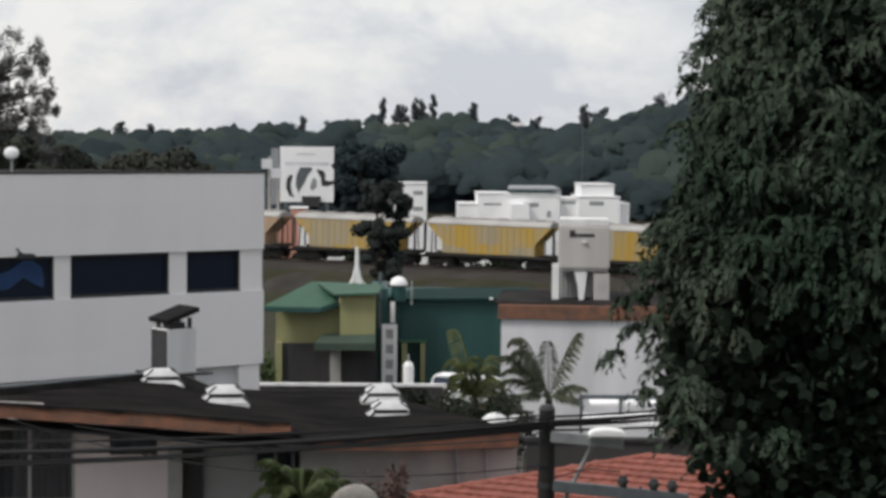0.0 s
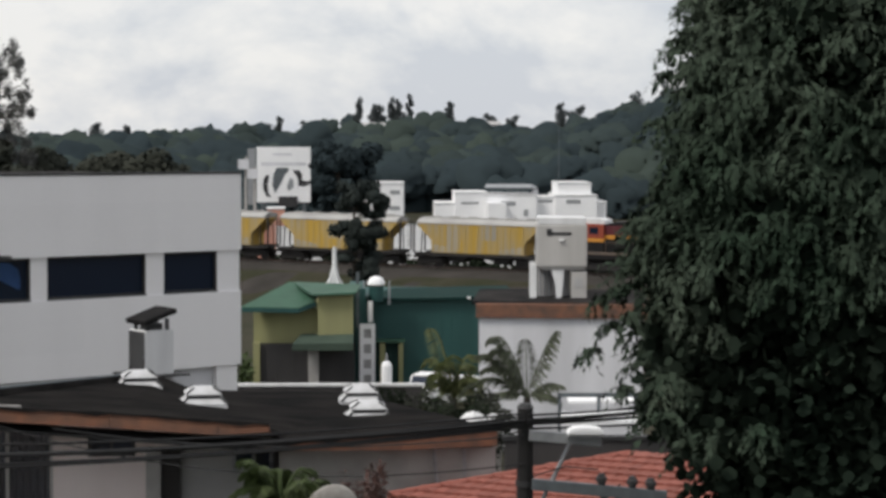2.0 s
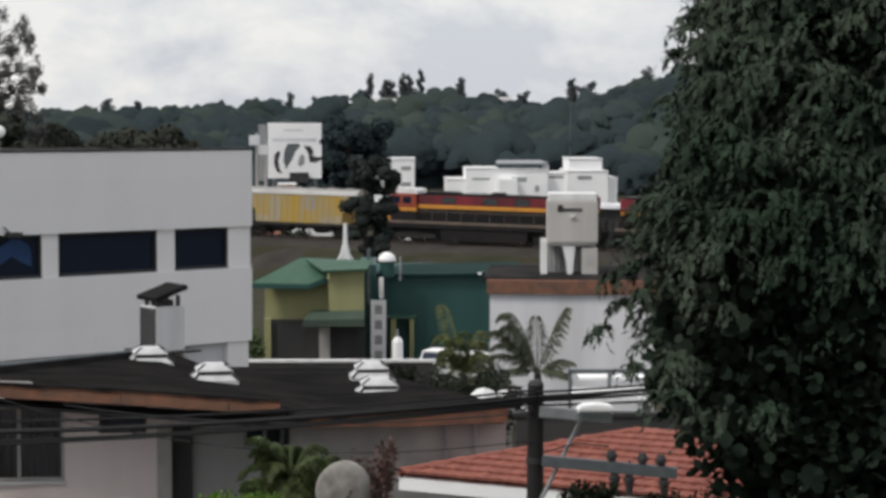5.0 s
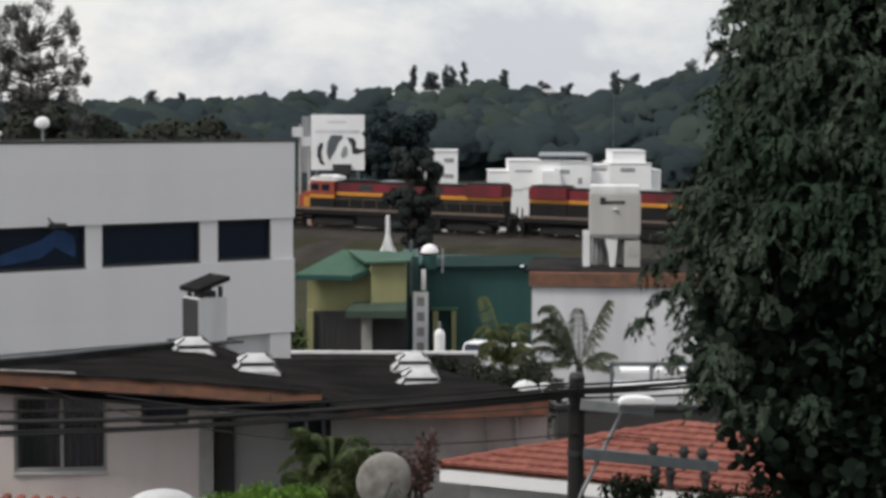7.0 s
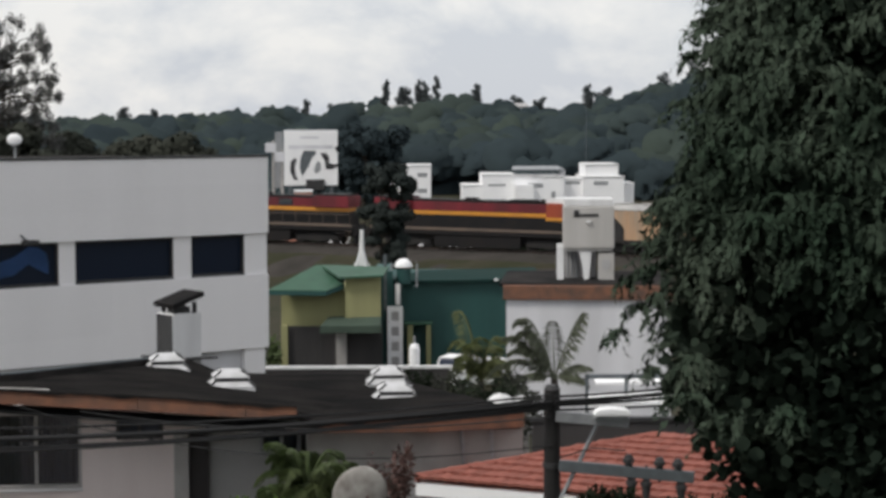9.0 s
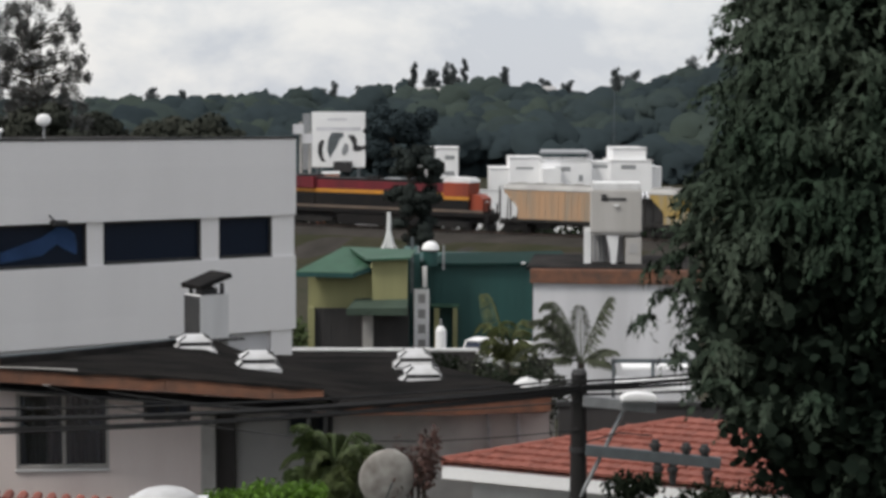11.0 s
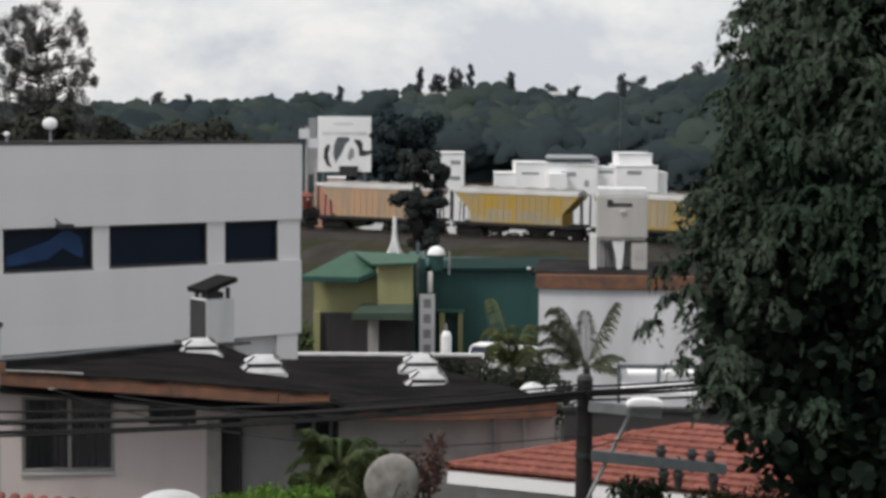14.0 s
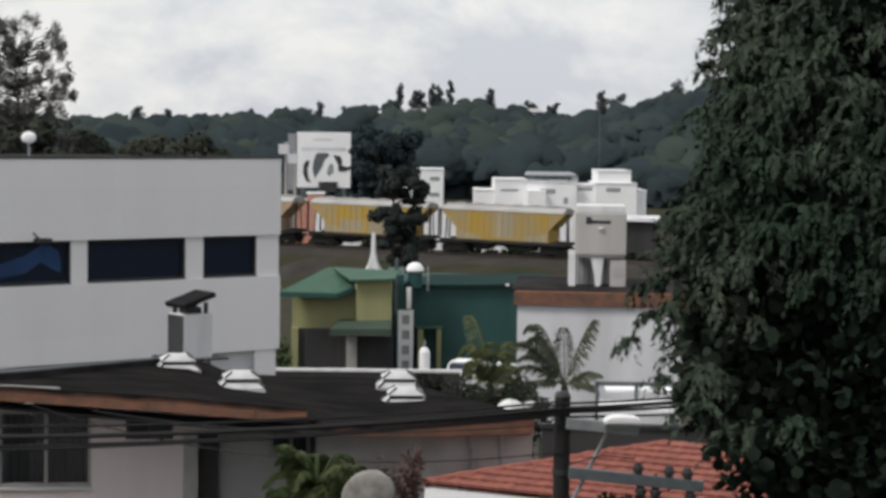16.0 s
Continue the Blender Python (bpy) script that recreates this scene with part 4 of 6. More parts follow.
def make_wagon(colour, label, patches, movers):
    """Covered hopper wagon, 13.4 m over couplers, standing on the rail top at z = 0."""
    w = thing("hopper_wagon", Matrix(), label, "train wagon", "wagons of the train")
    hl, zt = 5.85, 4.05
    prof = [(-hl, zt), (-hl, 3.82), (-hl + 1.3, 2.5), (-hl + 1.38, 2.3), (-hl + 1.4, 1.3),
            (hl - 1.4, 1.3), (hl - 1.38, 2.3), (hl - 1.3, 2.5), (hl, 3.82), (hl, zt)]
    part("hopper_body", prism(prof, -1.5, 1.5), colour, w)
    # curved roof with running board and hatches
    rf = bmesh.new()
    prev = None
    for y, z in ((-1.56, 4.0), (-1.5, 4.18), (-1.1, 4.36), (-0.5, 4.46), (0.5, 4.46), (1.1, 4.36), (1.5, 4.18), (1.56, 4.0)):
        cur = [rf.verts.new((x, y, z)) for x in (-hl - 0.05, hl + 0.05)]
        if prev:
            rf.faces.new((prev[0], prev[1], cur[1], cur[0]))
        else:
            first = cur
        prev = cur
    rf.faces.new((prev[0], prev[1], first[1], first[0]))
    bmesh.ops.holes_fill(rf, edges=rf.edges[:], sides=0)
    bmesh.ops.recalc_face_normals(rf, faces=rf.faces)
    part("roof", rf, M["wagon_roof"], w, "pale grey curved roof")
    part("running_board", box(-hl, hl, -0.35, 0.35, 4.5, 4.56), M["wagon_roof"], w)
    for i in range(6):
        x = -4.6 + i * 1.84
        part("hatch", box(x - 0.4, x + 0.4, -0.3, 0.3, 4.56, 4.64, 0.02), M["wagon_roof"], w)
    # side posts
    post = M["post_yellow"] if colour is M["wagon_yellow"] else M["post_tan"]
    rib = part("side_post", box(-0.06, 0.06, -1.535, -1.502, 1.45, 4.0), post, w)
    rib2 = part("side_post", box(-0.06, 0.06, 1.502, 1.535, 1.45, 4.0), post, w)
    rib.location.x = rib2.location.x = -4.3
    for i in range(1, 15):
        x = -4.3 + i * 8.6 / 14
        again(rib, pose(x, 0, 0))
        again(rib2, pose(x, 0, 0))
    for x0, x1, z0, z1 in patches:
        part("panel_patch", box(x0, x1, -1.506, -1.5, z0, z1), M["patch"], w, "faded repainted panel")
    if colour is M["wagon_yellow"]:
        for s in (-1, 1):
            part("panel_patch", prism([(s * 4.42, 1.4), (s * 4.42, 2.15), (s * 2.2, 1.75), (s * 2.0, 1.4)], -1.512, -1.502), M["patch"], w, "faded repainted lower corner")
    part("side_sill", box(-hl - 0.2, hl + 0.2, -1.58, -1.4, 1.08, 1.36), M["wagon_under"], w)
    part("side_sill", box(-hl - 0.2, hl + 0.2, 1.4, 1.58, 1.08, 1.36), M["wagon_under"], w)
    part("centre_sill", box(-hl - 0.3, hl + 0.3, -0.3, 0.3, 0.75, 1.2), M["wagon_under"], w)
    for x in (-2.1, 2.1):
        part("outlet", prism([(x - 1.5, 1.3), (x + 1.5, 1.3), (x + 0.4, 0.42), (x - 0.4, 0.42)], -1.1, 1.1), M["wagon_under"], w)
    for s in (-1, 1):
        e = hl + 0.35
        for y in (-1.45, 1.45):
            part("corner_post", box(s * e - 0.06, s * e + 0.06, y - 0.06, y + 0.06, 1.3, 4.0), M["wagon_under"], w)
            part("strut", tube([(s * (hl - 0.35), y, 1.35), (s * (hl - 0.45), y, 3.3)], [0.06, 0.06], 6), M["wagon_under"], w)
        lad = part("ladder", box(s * (e + 0.1) - 0.02, s * (e + 0.1) + 0.02, -1.4, -1.35, 1.2, 4.3), M["wagon_under"], w)
        for k in range(7):
            part("rung", box(s * (e + 0.1) - 0.015, s * (e + 0.1) + 0.015, -1.35, -0.9, 1.4 + 0.4 * k, 1.43 + 0.4 * k), M["wagon_under"], lad)
        part("end_platform", box(s * (hl - 1.0) if s > 0 else -hl - 0.3, hl + 0.3 if s > 0 else -hl + 1.0, -1.4, 1.4, 1.1, 1.2), M["wagon_under"], w)
        part("coupler", box(6.1 if s > 0 else -6.72, 6.72 if s > 0 else -6.1, -0.12, 0.12, 0.75, 1.0), M["wagon_under"], w)
        make_bogie(w, s * 4.75, (-0.88, 0.88), 0.43, movers)
    return w


def make_loco(movers):
    """Six-axle diesel, 22.3 m over couplers, cab at -x, standing on the rail top at z = 0."""
    w = thing("diesel_locomotive", Matrix(), "diesel locomotive in red, yellow and black with tan sill stripe", "locomotive", "locomotives of the train")
    part("frame", box(-10.7, 10.7, -1.5, 1.5, 1.3, 1.72, 0.03), M["loco_black"], w)
    for y in (-1.53, 1.505):
        part("sill_stripe", box(-10.6, 10.6, y, y + 0.025, 1.72, 1.95), M["loco_sill"], w, "dirty tan walkway stripe")
    part("walkway", box(-10.6, 10.6, -1.5, 1.5, 1.72, 1.8), M["loco_black"], w)
    # long hood in bands
    part("hood_lower", box(-6.6, 6.6, -1.12, 1.12, 1.8, 3.12, 0.02), M["loco_black"], w)
    part("hood_stripe", box(-6.6, 6.6, -1.135, 1.135, 3.12, 3.46), M["loco_yellow"], w, "orange-yellow stripe")
    part("hood_upper", box(-6.6, 6.6, -1.12, 1.12, 3.46, 4.3, 0.02), M["loco_red"], w, "dark red upper hood")
    part("hood_roof", prism([(-6.6, 4.3), (-6.6, 4.42), (-6.2, 4.52), (6.6, 4.52), (6.6, 4.3)], -1.0, 1.0), M["loco_black"], w)
    # radiator end, wider at the top
    part("radiator_lower", box(6.6, 10.2, -1.2, 1.2, 1.8, 3.12, 0.02), M["loco_black"], w)
    part("radiator_stripe", box(6.6, 10.2, -1.22, 1.22, 3.12, 3.46), M["loco_yellow"], w)
    part("radiator_upper", box(6.6, 10.2, -1.45, 1.45, 3.46, 4.55, 0.05), M["loco_red"], w)
    part("radiator_top", box(6.8, 10.0, -1.4, 1.4, 4.55, 4.72, 0.04), M["loco_black"], w)
    for x in (-5.6, -4.2, -2.8, -1.4, 0.0, 1.4, 2.8, 4.2, 5.4):
        part("hood_door", box(x - 0.6, x + 0.6, -1.15, -1.122, 1.9, 3.05, 0.01), M["loco_black"], w)
    for x in (-3.5, 0.5, 3.6):
        g = part("grille", box(x - 0.7, x + 0.7, -1.15, -1.122, 3.6, 4.2), M["loco_black"], w, "black intake grille")
        for k in range(5):
            part("slat", box(x - 0.66, x + 0.66, -1.165, -1.15, 3.65 + k * 0.11, 3.69 + k * 0.11), M["steel"], g)
    part("exhaust", box(0.4, 1.6, -0.35, 0.35, 4.52, 4.72, 0.03), M["loco_black"], w)
    part("dynamic_brake", box(-5.8, -3.0, -1.0, 1.0, 4.52, 4.66, 0.03), M["loco_black"], w)
    part("roof_unit", box(-2.0, -0.4, -0.8, 0.8, 4.52, 4.62, 0.03), M["metal"], w)
    # cab and nose
    part("cab", box(-9.1, -6.6, -1.45, 1.45, 3.12, 4.45, 0.06), M["loco_orange"], w, "orange-red cab")
    part("cab_stripe", box(-9.12, -6.58, -1.47, 1.47, 2.85, 3.15), M["loco_yellow"], w)
    part("cab_lower", box(-9.1, -6.6, -1.45, 1.45, 1.8, 2.86, 0.02), M["loco_black"], w)
    part("cab_roof", prism([(-9.25, 4.45), (-9.15, 4.68), (-8.8, 4.86), (-7.0, 4.9), (-6.6, 4.78), (-6.5, 4.45)], -1.3, 1.3), M["white_paint"], w, "pale grey-white cab roof")
    for x in (-8.6, -7.5):
        part("cab_window", box(x - 0.4, x + 0.4, -1.475, -1.452, 3.55, 4.15), M["glass"], w)
    part("nose", prism([(-10.4, 1.8), (-10.4, 3.0), (-9.9, 3.35), (-9.1, 3.45), (-9.1, 1.8)], -1.1, 1.1), M["loco_orange"], w, "orange-red short nose")
    part("nose_plate", box(-9.9, -9.25, -1.13, -1.102, 1.95, 2.9), M["loco_yellow"], w, "yellow panel on the nose side")
    part("headlight", box(-10.43, -10.38, -0.25, 0.25, 2.6, 2.8, 0.01), M["white_far"], w)
    # tank, steps, rails
    part("fuel_tank", prism([(-4.2, 0.35), (-4.2, 1.28), (4.2, 1.28), (4.2, 0.35), (3.9, 0.2), (-3.9, 0.2)], -1.4, 1.4), M["loco_black"], w)
    part("underframe", box(-10.4, 10.4, -0.9, 0.9, 0.72, 1.32), M["loco_black"], w)
    for x in (-9.4, 9.4):
        part("air_tank", tube([(x - 0.5, -1.2, 1.05), (x + 0.5, -1.2, 1.05)], [0.2, 0.2], 12), M["loco_black"], w)
    for s in (-1, 1):
        for k in range(3):
            part("step", box(s * 10.2 - 0.3, s * 10.2 + 0.3, -1.5, -1.2, 0.4 + 0.42 * k, 0.45 + 0.42 * k), M["loco_sill"], w)
        part("plow", prism([(s * 10.7, 0.15), (s * 11.0, 0.15), (s * 10.75, 1.3), (s * 10.6, 1.3)], -1.35, 1.35), M["loco_black"], w)
        part("end_platform", box(10.7 if s > 0 else -11.1, 11.1 if s > 0 else -10.7, -1.4, 1.4, 0.85, 1.6, 0.02), M["loco_black"], w)
        for yy in (-1.3, 0.9):
            part("end_post", tube([(s * 10.95, yy, 1.58), (s * 10.95, yy, 2.55)], [0.09, 0.07], 8), M["loco_black"], w)
        part("coupler", box(10.7 if s > 0 else -11.15, 11.15 if s > 0 else -10.7, -0.14, 0.14, 0.75, 1.05), M["loco_black"], w)
        make_bogie(w, s * 6.9, (-1.85, 0.0, 1.85), 0.5, movers)
    rail = part("handrail", tube([(-6.5, -1.46, 2.85), (10.4, -1.46, 2.85)], [0.025, 0.025], 6), M["loco_sill"], w)
    for i in range(13):
        part("stanchion", tube([(-6.4 + i * 1.4, -1.46, 1.8), (-6.4 + i * 1.4, -1.46, 2.85)], [0.02, 0.02], 6), M["loco_sill"], rail)
    return w


TRAIN = []  # vehicle, place along the track at the start, facing, its wheelsets


def make_train():
    Y, T = M["wagon_yellow"], M["wagon_tan"]
    yl, tl = "faded yellow covered hopper wagon with a grey roof", "tan pink covered hopper wagon with a grey roof"
    for s, colour, label, patches in (
            (-30.2, Y, yl, []), (-16.7, T, tl, []), (-3.2, Y, "brownish yellow hopper wagon, repainted tan at one end", [(-4.3, -0.3, 1.6, 3.95)]),
            (10.2, Y, "yellow covered hopper wagon with pale worn panels", [(-0.9, 0.9, 2.3, 3.9), (2.5, 3.9, 1.5, 2.1)]),
            (24.0, Y, "weathered yellow hopper wagon with pale worn panels", [(-3.0, -1.7, 1.6, 3.9), (0.4, 1.9, 2.6, 3.95)]),
            (83.8, T, tl, []), (97.5, Y, "yellow covered hopper wagon with grey repaired panels", [(-2.8, -0.4, 1.5, 2.6), (0.2, 2.4, 1.5, 2.5)]),
            (110.8, Y, "yellow covered hopper wagon with a pale worn middle", [(-0.8, 1.0, 1.6, 3.9)])):
        wheels = []
        w = make_wagon(colour, label, patches, wheels)
        TRAIN.append((w, s, 0, wheels))
    for s, turn in ((42.4, 0), (65.4, 180)):
        wheels = []
        w = make_loco(wheels)
        TRAIN.append((w, s, turn, wheels))


make_train()


# ---------------------------------------------------------------- trees
def make_limb(rng, a, b, r0, r1, bend=0.15):
    a, b = Vector(a), Vector(b)
    mid = [a.lerp(b, k) + Vector(rng.normal(size=3)) * bend * (b - a).length * k * (1 - k) for k in (0, 0.25, 0.5, 0.75, 1)]
    return mid, [r0 + (r1 - r0) * k for k in (0, 0.25, 0.5, 0.75, 1)]


def make_sweetgum():
    rng = np.random.default_rng(5)
    ax, ay = 6.2, 24.6
    t = thing("sweetgum_tree", pose(ax, ay, 0), "large dark green sweetgum tree with star-shaped leaves", "tree")
    part("trunk", tube([(0, 0, -0.3), (0.05, 0, 1.5), (0.0, 0.05, 4), (0.05, 0, 8), (0.0, 0.0, 12.3)], [0.34, 0.27, 0.22, 0.13, 0.03], 12), M["bark"], t)
    zs = [2.2, 3.2, 3.95, 4.3, 4.7, 5.2, 5.9, 6.8, 7.6, 8.9, 9.9, 11.5, 13.0]
    rs = [0.6, 1.0, 1.5, 2.1, 2.75, 3.15, 3.15, 3.0, 2.75, 2.4, 2.2, 1.7, 0.5]
    tips = []
    for i in range(1350):
        z = rng.uniform(3.2, 12.8)
        R = np.interp(z, zs, rs)
        a = rng.uniform(0, math.tau)
        k = 0.35 + 0.65 * rng.uniform() ** 0.5
        wob = 1 + 0.09 * math.sin(3 * a + z * 1.7) + 0.06 * math.sin(5 * a - z * 2.3)
        tips.append((R * k * wob * math.cos(a), R * k * wob * math.sin(a) * 0.9, z))
    # extra shoots on the upper face towards the street, added to brighten it
    for i in range(330):
        z = rng.uniform(6.8, 11.5)
        R = np.interp(z, zs, rs) * rng.uniform(0.86, 1.06)
        a = rng.uniform(math.pi, 1.62 * math.pi)
        tips.append((R * math.cos(a), R * math.sin(a) * 0.9, z))
    for i in range(60):
        x, y, z = tips[i * 7]
        pts, rad = make_limb(rng, (0, 0, max(1.8, z - 0.5 * math.hypot(x, y) - 0.2)), (x, y, z), 0.07, 0.012)
        part("limb", tube(pts, rad, 6), M["bark"], t)
    # each shoot ends in a spray of arched, drooping fingers of leaves
    cloud, inner, away, lie = [], [], [], []
    s = np.linspace(0.1, 1.0, 10)
    for x, y, z in tips:
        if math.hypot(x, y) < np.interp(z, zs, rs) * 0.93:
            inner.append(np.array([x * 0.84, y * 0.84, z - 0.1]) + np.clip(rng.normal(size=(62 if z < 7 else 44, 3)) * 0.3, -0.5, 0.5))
        # few shoots in the lower middle hollow, so dark inner leaves give its shade
        if z < 6.6 and x > -2.25 and rng.uniform() < 0.86:
            continue
        out = math.atan2(y, x)
        size = rng.uniform(0.3, 0.52)
        for k in range(9):
            a = out + rng.uniform(-1.9, 1.9)
            size_k = size * rng.uniform(0.6, 1.1)
            h = np.array([math.cos(a), math.sin(a), 0.0])
            rise, fall = rng.uniform(0.15, 0.55), rng.uniform(0.7, 1.25)
            q = h * (s * size_k * 0.95)[:, None] + np.array([0, 0, 1.0]) * (size_k * (rise * s - fall * s ** 2.2))[:, None]
            g = h * 0.95 + np.array([0, 0, 1.0]) * (rise - 2.2 * fall * s ** 1.2)[:, None]
            cloud.append(np.array([x, y, z]) + q + rng.normal(size=q.shape) * 0.018)
            lie.append(g / np.linalg.norm(g, axis=1, keepdims=True))
            away.append(h * (0.25 + 0.5 * s)[:, None] + np.array([0.25 * math.cos(out), 0.25 * math.sin(out), 0.0]) + np.array([0, 0, 1.0]) * (1.0 - 0.75 * s)[:, None])
    crown = leaves("crown", np.concatenate(cloud), 0.15, M["leaf_near"], t, rng, FINGER, 0.7, outward=np.concatenate(away), along=np.concatenate(lie))
    leaves("inner_leaf", np.concatenate(inner), 0.16, M["leaf_inner_shade"], crown, rng, CLUMP, 0.4, "inner leaves with the crown's shade in their dark colour")


def make_tree(name, x, y, z, label, lumps, leaf, material, n, seed, trunk, category="tree", shape=CLUMP, droop=0.3, shell=0.35, group=""):
    """lumps: (dx, dy, height, rx, rz) ellipsoids of leaves; trunk: (height, radius)."""
    rng = np.random.default_rng(seed)
    t = thing(name, pose(x, y, z), label, category, group)
    h, r = trunk
    part("trunk", tube([(0, 0, -0.6), (0.1 * r, 0, h * 0.4), (lumps[0][0] * 0.3, 0, h)], [r, r * 0.75, r * 0.35], 9), M["bark"], t)
    cloud, away = [], []
    for dx, dy, hh, rx, rz in lumps:
        pts, rad = make_limb(rng, (0, 0, max(h * 0.3, min(h, hh - rz))), (dx, dy, hh), r * 0.4, r * 0.08)
        part("limb", tube(pts, rad, 6), M["bark"], t)
        m = max(20, int(n * (rx ** 2 * rz) ** 0.8 / sum((l[3] ** 2 * l[4]) ** 0.8 for l in lumps)))
        q = ball_points(rng, (dx, dy, hh), (rx, rx, rz), m, shell)
        cloud.append(q)
        away.append((q - np.array((dx, dy, hh))) / rx + np.array([0, 0, 0.3]))
    leaves("crown", np.concatenate(cloud), leaf, material, t, rng, shape, droop, outward=np.concatenate(away))
    return t


def lumps_in(rng, n, x0, x1, z0, z1, r0, r1, depth=1.0, fit=lambda u, v: 1):
    out = []
    while len(out) < n:
        u, v = rng.uniform(-1, 1), rng.uniform(0, 1)
        if abs(u) <= fit(u, v):
            r = rng.uniform(r0, r1)
            out.append(((x0 + x1) / 2 + u * (x1 - x0) / 2, rng.uniform(-depth, depth), z0 + v * (z1 - z0), r, r * rng.uniform(0.6, 0.95)))
    return out


def make_trees():
    make_sweetgum()
    rng = np.random.default_rng(21)
    # airy eucalyptus behind the office block
    l = [(a, b, c, r, r * rng.uniform(1.1, 1.9)) for a, b, c, r, _ in lumps_in(rng, 205, -2.5, 3.1, 6.7, 14.0, 0.2, 0.42, 0.5, lambda u, v: 1.0 - 0.3 * v ** 3)]
    make_tree("eucalyptus_tree", -21.4, 110, 0.0, "tall airy eucalyptus with grey-green drooping leaves", l, 0.19, M["leaf_grey"], 19000, 3, (11.5, 0.11), shape=BLADE, droop=0.9, shell=0.1)
    # dark growth at its foot and behind the roof
    for i, (x, y, w, top) in enumerate(((-20.5, 108, 3.2, 8.7), (-25.5, 112, 2.6, 7.9), (-18.3, 113, 1.4, 8.7), (-12.4, 118, 2.0, 7.9), (-14.2, 120, 2.0, 8.1), (-16.8, 122, 2.0, 7.4))):
        l = lumps_in(rng, 9, -w, w, top - 3.2 + 5, top - 0.6 + 5, 0.8, 1.3, 1.5, lambda u, v: 1.0 - 0.5 * v)
        make_tree("broad_tree", x, y, -5.0, "dense dark broad-leaved tree behind the roof", l, 0.24, M["leaf_mound"], 6500, 40 + i, (top + 2, 0.2), group="trees behind the office")
    # dark tree in front of the railway
    l = lumps_in(rng, 62, -1.25, 2.1, 4.8, 11.6, 0.38, 0.75, 0.9, lambda u, v: 0.4 + 0.6 * min(1.0, v * 2.0) - 0.3 * v ** 4)
    make_tree("slim_tree", -0.9, 135, -6.2, "dark bushy tree standing before the railway", l, 0.2, M["leaf_slim"], 17000, 9, (10.0, 0.2), shell=0.1)
    # trees between the billboard and the white house, haze in their leaf colour
    for i, (x, y, w, top) in enumerate(((-4.2, 262, 2.6, 8.8), (-1.2, 265, 2.8, 9.3), (-6.4, 268, 2.0, 7.4))):
        l = lumps_in(rng, 26, -w, w, 6.0, top + 7.2, 1.0, 1.8, 1.8, lambda u, v: 1.0 - 0.5 * v ** 3)
        make_tree("broad_tree", x, y, -8.0, "dark broad-leaved tree beside the billboard, haze in its leaf colour", l, 0.42, M["leaf_hill_haze_b"], 7000, 60 + i, (top + 3, 0.3), group="trees beside the billboard")


make_trees()


def forest(name, material, seed, count, y0, y1, label, hmin, hmax):
    """A wood of many crowns over the hill, as one object: soft lumpy crowns under a thin skin of leaf clumps."""
    rng = np.random.default_rng(seed)
    unit = bmesh.new()
    bmesh.ops.create_icosphere(unit, subdivisions=3, radius=1.0)
    core_v = np.array([v.co[:] for v in unit.verts])
    core_f = np.array([[v.index for v in f.verts] for f in unit.faces])
    unit.free()
    cores, faces, shade = [], [], []
    cloud, away = [], []
    # normals lean this way, flattening crown contrast as haze would
    up = np.array([0, -0.45, 0.8])
    for _ in range(count):
        y = rng.uniform(y0, y1)
        x = rng.uniform(-0.32, 0.32) * y
        h = rng.uniform(hmin, hmax)
        r = h * rng.uniform(0.5, 0.75)
        z = ground_z(x, y)
        for k in range(3):
            c = np.array((x, y, z + h - r * 0.8)) + rng.normal(size=3) * r * np.array([0.5, 0.5, 0.3])
            w = rng.normal(size=(4, 3)) * 3.2
            lump = 1 + 0.11 * np.sin(core_v @ w.T + rng.uniform(0, 6.28, size=4)).sum(axis=1, keepdims=True)
            faces.append(core_f + len(core_v) * len(cores))
            cores.append(c + core_v * np.array([r * 0.62, r * 0.62, r * 0.55]) * lump * rng.uniform(0.95, 1.05, size=(len(core_v), 1)))
            shade.append(core_v * 0.55 + up)
            q = ball_points(rng, c, (r * 0.64, r * 0.64, r * 0.565), 20, 0.96)
            cloud.append(q)
            away.append(0.45 * (q - c) / (r * 0.6) + up)
    f = leaves(name, np.concatenate(cloud), 0.6, material, None, rng, CLUMP, 0.2, outward=np.concatenate(away), ragged=0.5)
    # solid heart of each crown, so that no light shows through the far woods
    me = bpy.data.meshes.new("wood_heart")
    v, t = np.concatenate(cores).astype(np.float32), np.concatenate(faces).astype(np.int32)
    me.vertices.add(len(v))
    me.vertices.foreach_set("co", v.reshape(-1))
    me.loops.add(t.size)
    me.loops.foreach_set("vertex_index", t.reshape(-1))
    me.polygons.add(len(t))
    me.polygons.foreach_set("loop_start", np.arange(0, t.size, 3, dtype=np.int32))
    me.update(calc_edges=True)
    me.polygons.foreach_set("use_smooth", np.ones(len(t), dtype=bool))
    n = np.concatenate(shade)
    n /= np.linalg.norm(n, axis=1, keepdims=True)
    me.normals_split_custom_set_from_vertices(n.tolist())
    me.materials.append(material)
    heart = new("wood_heart", me)
    heart.parent = f
    tagged(heart, kind="stuff")
    return tagged(f, label, "trees", kind="stuff")


forest("hill_wood", M["leaf_hill_haze"], 31, 600, 300, 770, "green wood covering the hillside, bluish haze in its leaf colour", 6.5, 9.8)
forest("hill_wood", M["leaf_hill_haze_b"], 32, 640, 278, 770, "dark green wood covering the hillside, blue haze in its leaf colour", 6.5, 9.5)


